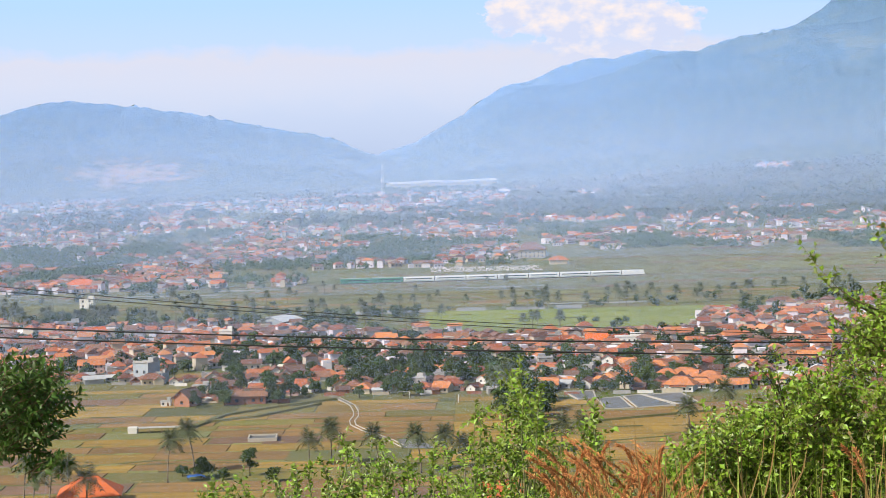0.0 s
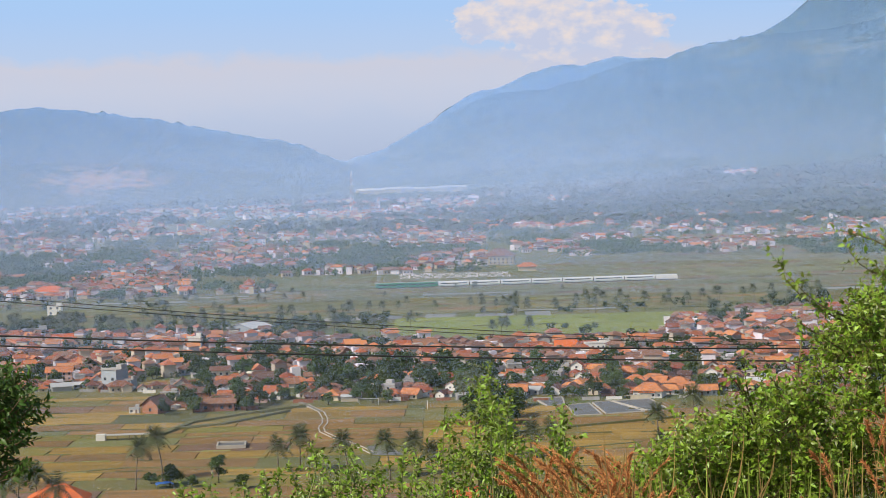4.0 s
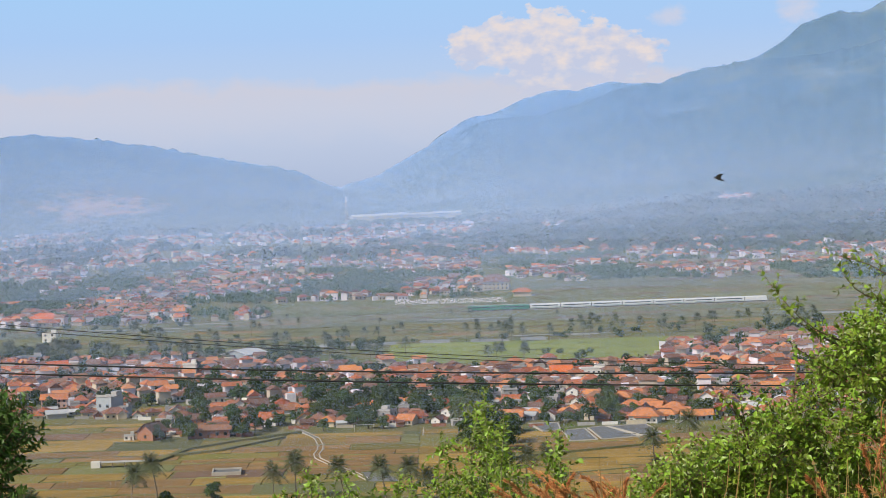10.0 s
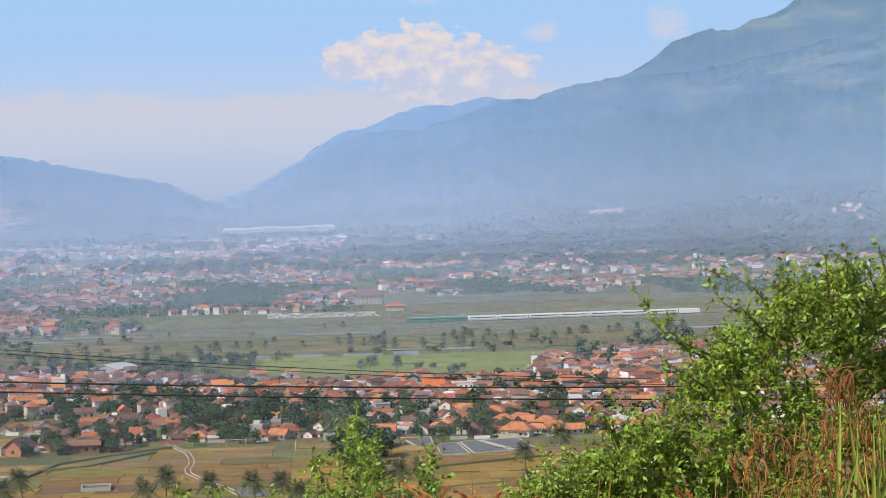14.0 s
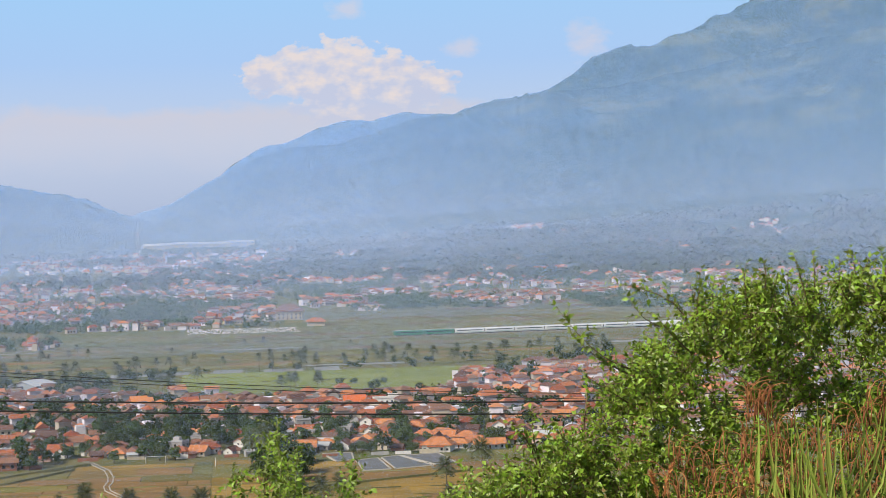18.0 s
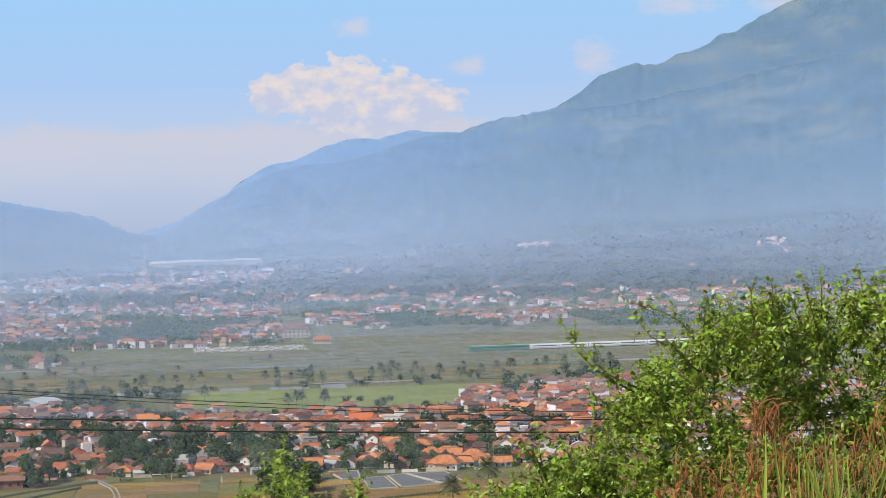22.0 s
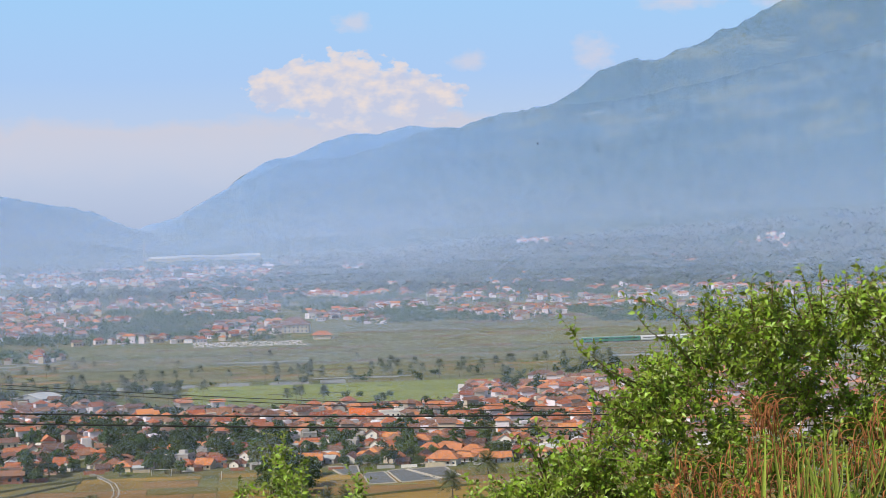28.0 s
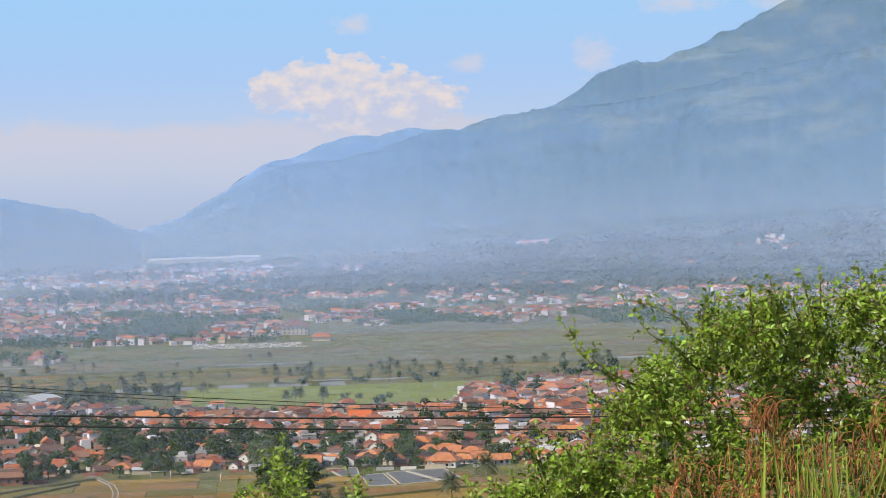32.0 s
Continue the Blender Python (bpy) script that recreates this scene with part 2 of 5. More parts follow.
def tube(points, radii, sides=6):
    """Places and quads of a tube through points."""
    pts = [Vector(p) for p in points]
    v, f = [], []
    for i, p in enumerate(pts):
        d = (pts[min(i + 1, len(pts) - 1)] - pts[max(i - 1, 0)]).normalized()
        a = d.orthogonal().normalized() if i == 0 else (a - d * a.dot(d)).normalized()
        b = d.cross(a)
        r = radii[i] if isinstance(radii, (list, tuple)) else radii
        for s in range(sides):
            w = 2 * math.pi * s / sides
            v.append(p + a * (r * math.cos(w)) + b * (r * math.sin(w)))
    for i in range(len(pts) - 1):
        for s in range(sides):
            q = i * sides
            f.append((q + s, q + (s + 1) % sides, q + sides + (s + 1) % sides, q + sides + s))
    f.append(tuple(range(sides))[::-1])
    f.append(tuple(len(v) - sides + s for s in range(sides)))
    return v, f


def tubes(name, material, runs, sides=6, smooth=True):
    v, f = [], []
    for pts, radii in runs:
        a, b = tube(pts, radii, sides)
        f += [tuple(i + len(v) for i in q) for q in b]
        v += a
    return mesh(name, v, f, material, smooth)


def sm(a, b, x):
    x = np.clip((np.asarray(x, dtype=float) - a) / (b - a), 0, 1)
    return x * x * (3 - 2 * x)


TABLES = {}


def fbm(x, y, seed=0, octaves=5, ridged=False):
    """Smooth lattice noise on arrays, about -1 to 1."""
    total, amp, norm = 0.0, 1.0, 0.0
    if seed not in TABLES:
        TABLES[seed] = np.random.RandomState(seed).rand(256, 256) * 2 - 1
    table = TABLES[seed]
    for o in range(octaves):
        xi, yi = np.floor(x).astype(int), np.floor(y).astype(int)
        fx, fy = x - xi, y - yi
        fx, fy = fx * fx * (3 - 2 * fx), fy * fy * (3 - 2 * fy)
        g = lambda i, j: table[(xi + i) % 256, (yi + j) % 256]
        n = (g(0, 0) * (1 - fx) + g(1, 0) * fx) * (1 - fy) + (g(0, 1) * (1 - fx) + g(1, 1) * fx) * fy
        total, norm = total + amp * ((1 - 2 * np.abs(n)) if ridged else n), norm + amp
        x, y, amp = x * 2.03 + 17.1, y * 2.03 + 5.7, amp * 0.5
    return total / norm


# ---- ground and mountains, one sheet ----
def hill(y):
    """Height of the viewer's hillside above the plain."""
    y = np.asarray(y, dtype=float)
    z = 95.4 - 0.27 * np.maximum(0, y - 3) + 0.12 * np.maximum(0, -y)
    return np.where(z > 6, z, 6 * np.exp((z - 6) / 6) * (z <= 6) + 0 * z)


def curve(az, *pts):
    return np.interp(az, [p[0] for p in pts], [p[1] for p in pts])


def height(x, y):
    """Ground height at a place; x and y may be arrays."""
    x, y = np.asarray(x, dtype=float), np.asarray(y, dtype=float)
    r, az = np.hypot(x, y), np.degrees(np.arctan2(x, y))
    up = lambda el, d: 97 + d * np.tan(np.radians(el))
    wide = np.abs(az) > 60
    z = np.where(wide, np.maximum(hill(y), 0), np.where(r < 700, hill(y), 0.0))
    z = np.where(z < 0.05, 0.0, z)
    jag = 0.05 * fbm(az * 2.2, az * 0 + 3, 5) + 0.045 * fbm(az * 6, az * 0, 6, 4) * (1 + fbm(az * 1.3, az * 0 + 9, 7, 2))
    gully = .6 * fbm(x / 330 + y / 500, y / 430 - x / 900, 3, 6, True) + .4 * fbm(x / 170 - y / 300, y / 210, 4, 5)
    # left hill
    s = sm(3350, 4300, r) * (1 - 0.8 * sm(4300, 4900, r))
    top = up(curve(az, (-30, 0.4), (-17, 0.7), (-14.05, .87), (-13.07, 1.18), (-11.93, 1.29), (-10.46, 1.12), (-8.97, .95), (-7.65, .63), (-6.32, .36),
                   (-5.31, .22), (-4.14, -.08), (-3.3, -.42), (-2.4, -.72), (0, -1.2), (30, -1.2)) + jag * s ** 12, 4300)
    left = np.maximum(top, 0) * s * (1 + 0.22 * gully * 4 * s * (1 - s))
    # near ridge of the great mountain
    s = sm(3500, 4500, r) ** 0.9 * (1 - 0.25 * sm(4500, 4700, r))
    top = up(curve(az, (-30, -1.3), (-4, -1.3), (-3.0, -.75), (-1.7, -.2), (-.5, .45), (.9, 1.2), (1.73, 1.36), (3.09, 1.46), (4.45, 1.84), (5.46, 2.24), (6.56, 2.29),
                   (7.48, 2.57), (9.15, 2.86), (10.5, 2.95), (12, 3.1), (14, 3.5), (17, 4.1), (22, 5.0), (40, 3.0)) + jag * s ** 12, 4500)
    near = np.maximum(top, 0) * s * (1 + 0.15 * gully * 4 * s * (1 - s))
    # far ridge
    top = up(curve(az, (-30, -1.2), (-4, -1.1), (-3.07, -.55), (-1.7, -.12), (-.5, .50), (.2, .98), (.88, 1.44), (1.56, 1.48), (2.59, 2.01), (3.36, 2.19), (4.12, 2.14), (4.79, 2.32),
                   (5.47, 2.39), (6.56, 2.25), (7.48, 2.4), (9.15, 2.85), (9.85, 3.12), (10.88, 3.9), (11.72, 4.16), (12.56, 4.19), (13.74, 4.6), (14.91, 5.14),
                   (15.66, 5.53), (16.57, 5.9), (19.31, 6.6), (24, 6.6), (40, 4)) + jag * sm(4350, 4850, r) ** 12, 4850)
    far = np.maximum(top, 0) * sm(4350, 4850, r)
    # foothills on the right
    top = np.maximum(up(curve(az, (-30, -1.4), (0, -1.4), (4.66, -1.2), (8.07, -.85), (11.46, -.75), (14.81, -.5), (18.1, -.15), (30, .3)), 3900), 0)
    foot = top * sm(2700, 3900, r) * (1 + 0.3 * fbm(x / 300, y / 300, 9, 4))
    m = np.maximum.reduce([left, near, far, foot, 0 * left])
    rough_ = np.where(r > 2800, 8.0 * fbm(x / 70, y / 70, 11, 4) * sm(20, 120, m), 0)
    return np.where(wide | (r < 2500), z, m + rough_)


def ground_z(x, y):
    if 700 < math.hypot(x, y) < 2500 and y > 0:
        return 0.0
    return float(height(np.array([x]), np.array([y]))[0])


def ground_material():
    k = Nodes("valley_ground")
    co = k.add("TexCoord").outputs["Object"]
    sep = k.add("SeparateXYZ")
    k.link(co, sep.inputs[0])
    grass = k.mix(k.ramp(k.noise(co, 0.03), (0.4, (0, 0, 0)), (0.6, (1, 1, 1))), (0.13, 0.15, 0.05), (0.20, 0.17, 0.075))
    grass = k.mix(k.ramp(k.noise(co, 0.6), (0.42, (0, 0, 0)), (0.7, (0.7, 0.7, 0.7))), grass, (0.085, 0.11, 0.035))
    forest = k.mix(k.ramp(k.noise(co, 0.05), (0.4, (0, 0, 0)), (0.65, (1, 1, 1))), (0.022, 0.050, 0.020), (0.050, 0.080, 0.030))
    slant = k.add("Mapping")
    slant.inputs["Rotation"].default_value = (0.0, radians(-18), 0.0)
    slant.inputs["Scale"].default_value = (0.55, 1.0, 2.0)
    k.link(co, slant.inputs[0])
    clearing = k.ramp(k.noise(slant.outputs[0], 0.010, 7.0, 0.68), (0.50, (0, 0, 0)), (0.60, (1, 1, 1)))
    high = k.math('MULTIPLY', k.ramp(k.math('DIVIDE', sep.outputs[2], 400.0), (0.42, (0, 0, 0)), (0.62, (1, 1, 1))), clearing)
    forest = k.mix(high, forest, (0.125, 0.14, 0.06))
    # bare quarry face on the left hill
    d = k.add("VectorMath")
    d.operation = 'DISTANCE'
    st = k.add("VectorMath")
    st.operation = 'MULTIPLY'
    st.inputs[1].default_value = (0.7, 0.6, 2.6)
    k.link(co, st.inputs[0])
    k.link(st.outputs[0], d.inputs[0])
    d.inputs[1].default_value = (-640.0 * 0.7, 3541 * 0.6, 50 * 2.6)
    q = k.math('ADD', d.outputs["Value"], k.math('MULTIPLY', k.noise(co, 0.03, 5.0, 0.7), 330.0))
    forest = k.mix(k.ramp(k.math('DIVIDE', q, 450.0), (0.45, (1, 1, 1)), (0.58, (0, 0, 0))), forest, (0.64, 0.35, 0.20))
    dist = k.math('DIVIDE', sep.outputs[1], 5000.0)
    col = k.mix(k.ramp(dist, (0.50, (0, 0, 0)), (0.60, (1, 1, 1))), grass, forest)
    k.link(col, k.b.inputs["Base Color"])
    k.b.inputs["Roughness"].default_value = 0.95
    k.b.inputs["Specular IOR Level"].default_value = 0.1
    return k.m


def build_ground():
    az = np.radians(np.concatenate([np.arange(-180, -18, 6.0), np.arange(-18, 23, 0.06), np.arange(23, 180.1, 6.0)]))
    rr = np.concatenate([[0.0], np.geomspace(1.5, 400, 34), np.arange(440, 2500, 60.0), np.arange(2500, 4960, 32.0)])
    A, Q = np.meshgrid(az, rr)
    X, Y = Q * np.sin(A), Q * np.cos(A)
    co = np.stack([X, Y, height(X, Y)], -1).reshape(-1, 3)
    n = len(az)
    i = (np.arange(len(rr) - 1)[:, None] * n + np.arange(n - 1)[None]).ravel()
    me = indexed("ground", co, np.stack([i, i + n, i + n + 1, i + 1], -1), ground_material(), True)
    return thing("ground", "green and dry valley floor rising into forested hazy mountains", "ground", kind="structure", data=me)


ground = build_ground()


# ---- sky behind the mountains ----
def sky_material():
    k = Nodes("evening_sky")
    uv = k.add("TexCoord").outputs["UV"]
    sep = k.add("SeparateXYZ")
    k.link(uv, sep.inputs[0])
    az, el = sep.outputs[0], sep.outputs[1]
    co = k.add("Mapping")
    co.inputs["Scale"].default_value = (1.0, 1.5, 1.0)
    k.link(uv, co.inputs[0])
    big, small = k.noise(co.outputs[0], 0.35, 3.0), k.noise(co.outputs[0], 1.1, 6.0, 0.55)
    e = k.math('DIVIDE', k.math('ADD', el, 2.0), 12.0)
    base = k.ramp(e, (0.12, (0.52, 0.63, 0.87)), (0.32, (0.66, 0.775, 1.0)), (0.50, (0.51, 0.745, 1.12)), (0.70, (0.45, 0.77, 1.16)))
    # low bank of cloud with a soft uneven top
    edge = k.math('ADD', el, k.math('ADD', k.math('MULTIPLY', big, -0.9), k.math('MULTIPLY', small, -0.7)))
    bank = k.ramp(k.math('DIVIDE', k.math('ADD', edge, 2.0), 6.0), (0.0, (0, 0, 0)), (0.30, (0.2, 0.2, 0.2)), (0.60, (1, 1, 1)), (0.67, (0, 0, 0)))
    col = k.mix(bank, base, (0.75, 0.77, 0.91))

    def puff(cx, cy, rx, ry):
        a = k.math('POWER', k.math('ABSOLUTE', k.math('DIVIDE', k.math('SUBTRACT', az, cx), rx)), 2.0)
        b = k.math('POWER', k.math('ABSOLUTE', k.math('DIVIDE', k.math('SUBTRACT', el, cy), ry)), 2.0)
        return k.math('SUBTRACT', 1.0, k.math('SQRT', k.math('ADD', a, b)))

    body = puff(1.05, 3.55, .95, .75)
    for p in ((2.25, 3.60, 1.5, 1.05), (3.35, 3.70, 1.4, 1.15), (3.2, 2.9, 1.7, 1.2), (4.75, 3.35, 1.5, 1.1), (5.75, 3.15, 1.25, .85), (4.3, 2.65, 2.2, 1.0)):
        body = k.math('MAXIMUM', body, puff(*p))
    wisp = puff(10.7, 4.42, .75, .75)
    for p in ((3.5, 5.5, .75, .38), (13.2, 5.9, 1.5, .40), (16.6, 5.9, 1.6, .5), (6.9, 4.3, .7, .4)):
        wisp = k.math('MAXIMUM', wisp, puff(*p))
    billow = k.noise(co.outputs[0], 2.0, 5.0, 0.5)
    rag = k.math('MULTIPLY', k.math('SUBTRACT', billow, 0.5), 1.5)
    cum = k.ramp(k.math('ADD', body, rag), (0.12, (0, 0, 0)), (0.27, (0.72, 0.72, 0.72)), (0.50, (0.96, 0.96, 0.96)))
    # the foot of the cloud thins out
    foot = k.ramp(k.math('DIVIDE', k.math('ADD', el, k.math('MULTIPLY', small, 0.8)), 6.0), (0.36, (0.35, 0.35, 0.35)), (0.56, (1, 1, 1)))
    cum = k.math('MULTIPLY', cum, foot)
    thin = k.ramp(k.math('ADD', wisp, rag), (0.05, (0, 0, 0)), (0.80, (0.62, 0.62, 0.62)))
    lift = k.math('ADD', k.math('MULTIPLY', k.math('SUBTRACT', el, 3.4), 0.10), k.noise(co.outputs[0], 1.5, 3.0, 0.5))
    shade = k.ramp(lift, (0.40, (0.70, 0.75, 0.95)), (0.52, (0.84, 0.82, 0.92)), (0.64, (1.0, 0.89, 0.87)))
    col = k.mix(cum, col, shade)
    col = k.mix(thin, col, (0.84, 0.81, 0.91))
    em = k.add("Emission")
    k.link(col, em.inputs[0])
    k.link(em.outputs[0], k.out.inputs[0])
    return k.m


def build_sky():
    az = np.arange(-34, 39.1, 1.0)
    el = np.arange(-2.0, 21.1, 1.0)
    A, E = np.meshgrid(az, el)
    co = np.stack([4960 * np.sin(np.radians(A)), 4960 * np.cos(np.radians(A)), 97 + 4960 * np.tan(np.radians(E))], -1).reshape(-1, 3)
    n = len(az)
    i = (np.arange(len(el) - 1)[:, None] * n + np.arange(n - 1)[None]).ravel()
    f = np.stack([i, i + 1, i + n + 1, i + n], -1)
    me = indexed("sky", co, f, sky_material(), True)
    uv = me.uv_layers.new(name="angles")
    uv.data.foreach_set("uv", np.stack([A.ravel(), E.ravel()], -1)[f.ravel()].astype(np.float32).ravel())
    thing("backdrop", "pale blue sky with a bank of cloud and one cumulus", "sky", kind="structure", data=me)


build_sky()


# ---- haze: thin added strands, coloured like hazy air, that veil what lies behind them ----
def build_haze():
    fine = 16                                           # cuts of a two-degree strand along the crest
    az = np.radians(np.arange(-18, 24.01, 2.0 / fine))
    rs = np.random.RandomState(90)
    far = np.arange(3500, 4950, 25.0)
    crest = np.max((height(np.outer(np.sin(az), far), np.outer(np.cos(az), far)) - 97) / far, axis=1) + .0001      # the mountains' crest, as a slope from the eye
    lowest = np.array([crest[i:i + fine + 1].min() for i in range(len(az))])
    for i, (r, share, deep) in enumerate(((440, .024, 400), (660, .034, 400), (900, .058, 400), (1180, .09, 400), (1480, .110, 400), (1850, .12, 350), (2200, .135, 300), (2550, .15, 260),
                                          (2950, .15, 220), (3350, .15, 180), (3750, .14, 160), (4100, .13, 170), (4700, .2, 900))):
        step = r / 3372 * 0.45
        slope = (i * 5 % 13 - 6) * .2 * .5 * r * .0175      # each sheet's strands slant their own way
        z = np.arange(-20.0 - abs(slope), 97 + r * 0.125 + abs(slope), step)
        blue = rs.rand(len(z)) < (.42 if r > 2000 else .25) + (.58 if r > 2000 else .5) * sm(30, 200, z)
        seg = np.arange(0, len(az) - fine, fine)
        if r > 4500:
            seg = seg[(az[seg] > -.08) & (az[seg] < .12)]
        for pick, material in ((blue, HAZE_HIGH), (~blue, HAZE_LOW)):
            zz = z[pick]
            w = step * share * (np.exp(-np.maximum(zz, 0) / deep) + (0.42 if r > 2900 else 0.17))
            Z, S = (q.ravel() for q in np.meshgrid(zz, seg, indexing="ij"))
            W = np.repeat(w, len(seg))
            Z0, Z1, S1 = Z - slope, Z + slope, S + fine
            # strands that would reach the crest are cut into short pieces, and end where the crest is
            clear = (np.maximum(Z0, Z1) - 97) / r < lowest[S]
            near = ((np.minimum(Z0, Z1) - 97) / r < lowest[S] + .03) & ~clear
            g = np.arange(fine)[None]
            cut = lambda a, b, k: (a[near][:, None] + (b - a)[near][:, None] * (g + k) / fine).ravel()
            pZ0, pZ1, pS = cut(Z0, Z1, 0), cut(Z0, Z1, 1), (S[near][:, None] + g).ravel()
            Z0, Z1 = np.concatenate([Z0[clear], pZ0]), np.concatenate([Z1[clear], pZ1])
            W = np.concatenate([W[clear], np.repeat(W[near], fine)])
            S, S1 = np.concatenate([S[clear], pS]), np.concatenate([S1[clear], pS + 1])
            A0, A1 = az[S], az[S1]
            e0, e1 = (Z0 - 97) / r - crest[S], (Z1 - 97) / r - crest[S1]
            f = e0 / np.where(np.abs(e0 - e1) > 1e-9, e0 - e1, 1)
            ac, zc = A0 + f * (A1 - A0), Z0 + f * (Z1 - Z0)
            out1, out0 = (e0 < 0) & (e1 > 0), (e0 > 0) & (e1 < 0)
            A1, Z1 = np.where(out1, ac, A1), np.where(out1, zc, Z1)
            A0, Z0 = np.where(out0, ac, A0), np.where(out0, zc, Z0)
            keep = (np.arange(len(Z0)) < clear.sum()) | (((e0 < 0) | (e1 < 0)) & (A1 - A0 > 1e-6))
            A0, A1, Z0, Z1, W = A0[keep], A1[keep], Z0[keep], Z1[keep], W[keep]
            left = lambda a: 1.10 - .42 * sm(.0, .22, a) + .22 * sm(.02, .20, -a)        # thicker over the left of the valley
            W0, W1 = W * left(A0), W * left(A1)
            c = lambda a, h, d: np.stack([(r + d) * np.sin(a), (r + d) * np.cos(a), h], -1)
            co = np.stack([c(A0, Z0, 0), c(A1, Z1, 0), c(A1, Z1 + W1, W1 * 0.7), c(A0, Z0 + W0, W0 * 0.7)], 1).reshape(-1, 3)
            thing("haze", "thin pale blue strands imitating haze over the valley", "haze", kind="stuff", data=quads("haze", co, material))


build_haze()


# ---- fields ----
rnd = random.Random(4)


def plot(x0, y0, x1, y1, material, skew=0.0, name="field_plot"):
    """A slightly raised piece of field, its corners uneven, its rim bevelled down to the ground."""
    j = lambda a: rnd.uniform(-a, a) * .3
    c = [(x0 + j(1.5), y0 + j(1)), (x1 + j(1.5) + skew * 0, y0 + skew + j(1)), (x1 + j(1.5), y1 + skew + j(1)), (x0 + j(1.5), y1 + j(1))]
    v = [(x, y, 0.02) for x, y in c]
    cx, cy = sum(p[0] for p in c) / 4, sum(p[1] for p in c) / 4
    v += [(x + (cx - x) * 0.01, y + (cy - y) * 0.02, 0.22) for x, y in c]
    me = mesh(name, v, ((4, 5, 6, 7), (0, 1, 5, 4), (1, 2, 6, 5), (2, 3, 7, 6), (3, 0, 4, 7)), material)
    return part(name, me, ground)


edges = []


def field_belt(x0, x1, y0, y1, depth, width, palette, skip=0.05, edge=None, drift=0.0):
    y = y0
    while y < y1:
        d = rnd.uniform(*depth)
        x = x0
        while x < x1 - 3:
            w = min(rnd.uniform(*width), x1 - x)
            if rnd.random() > skip and (edge is None or edge(x + w / 2, y + d)):
                edges.append((x, y - .2 + drift * x, w))
                plot(x, y + drift * x, x + w - 0.2, y + d - 0.4 + drift * x, rnd.choice(palette), drift * w)
            x += w
        y += d


def village_front(x):
    return float(np.interp(x, (-400, -150, -112, -108, -75, -70, -40, 0, 25, 30, 80, 95, 180, 300, 420), (780, 765, 752, 702, 700, 716, 716, 712, 714, 704, 704, 704, 735, 800, 860)))


def village_back(x):
    return float(np.interp(x, (-400, -170, -100, -40, 20, 100, 120, 300, 420), (1010, 990, 960, 925, 905, 912, 1000, 1060, 1080)))


G_, D_, N_, U_, S_, P_ = PADDY_GOLD, PADDY_DRY, PADDY_GREEN, PADDY_DULL, PADDY_SOIL, PADDY_PALE
before = lambda x, y: y < village_front(x) - 4
field_belt(-190, -10, 455, 770, (9, 20), (18, 46), (G_, G_, D_, D_, N_, N_, D_, U_, S_), 0.04, before)
field_belt(-10, 190, 455, 740, (10, 20), (20, 50), (G_, G_, G_, N_, D_, N_), 0.04, before)
field_belt(-30, 138, 934, 1036, (22, 34), (40, 90), (PADDY_BRIGHT,), 0.0, lambda x, y: y > village_back(x) + 6)
for px in range(-70, 50, 28):
    plot(px, 1041.5 + rnd.uniform(0, 6), px + rnd.uniform(14, 26), 1066 + rnd.uniform(-8, 6), P_)
field_belt(-330, 470, 1074, 1238, (6, 15), (20, 80), (U_, U_, N_, U_, S_, U_, U_, D_, U_, N_, U_, P_), 0.12, lambda x, y: x > -190 or y > 1080)
field_belt(-200, 520, 1292, 1470, (7, 18), (30, 100), (U_, U_, U_, S_, U_, N_), 0.12, lambda x, y: x > 60 or y < 1352)
field_belt(90, 620, 1470, 1640, (16, 30), (40, 130), (U_, U_, S_, U_, N_), 0.15)
field_belt(170, 640, 1690, 1830, (20, 36), (50, 140), (U_, U_, N_), 0.3)


def slab(name, corners, z, material, parent=None, thick=0.25):
    n = len(corners)
    v = [(x, y, 0.0) for x, y in corners] + [(x, y, z) for x, y in corners]
    f = [tuple(range(n, 2 * n))] + [(i, (i + 1) % n, n + (i + 1) % n, n + i) for i in range(n)]
    return part(name, mesh(name, v, f, material), parent or ground)


def strip(name, pts, width, z, material, parent=None):
    """A low bank or path along points, bevelled at its sides."""
    v, f = [], []
    p = [Vector((a, b, 0)) for a, b in pts]
    for i, q in enumerate(p):
        d = (p[min(i + 1, len(p) - 1)] - p[max(i - 1, 0)]).normalized()
        s = Vector((d.y, -d.x, 0))
        for o, h in ((-0.5, 0.0), (-0.35, z), (0.35, z), (0.5, 0.0)):
            c = q + s * (o * width)
            v.append((c.x, c.y, h))
    for i in range(len(p) - 1):
        f += [(4 * i + k, 4 * i + k + 1, 4 * i + k + 5, 4 * i + k + 4) for k in range(3)]
    return part(name, mesh(name, v, f, material), parent or ground)


def bunds():
    """Low uneven banks of dry grass along the fronts of the plots."""
    co = []
    r = random.Random(12)
    for x, y, w in edges:
        n = max(2, int(w / 8))
        for i in range(n):
            if r.random() < .3:
                continue
            a, b = x + w * i / n, x + w * (i + 1) / n
            h, t = r.uniform(.3, .6), r.uniform(.3, .7)
            o = r.uniform(-.3, .3)
            co += [(a, y - t + o, .02), (b, y - t + o, .02), (b, y + o, h), (a, y + o, h), (a, y + o, h), (b, y + o, h), (b, y + t + o, .02), (a, y + t + o, .02)]
    thing("bunds", "low grassy banks between the paddies", "bank", kind="stuff", data=quads("bunds", np.array(co), BUND))


bunds()


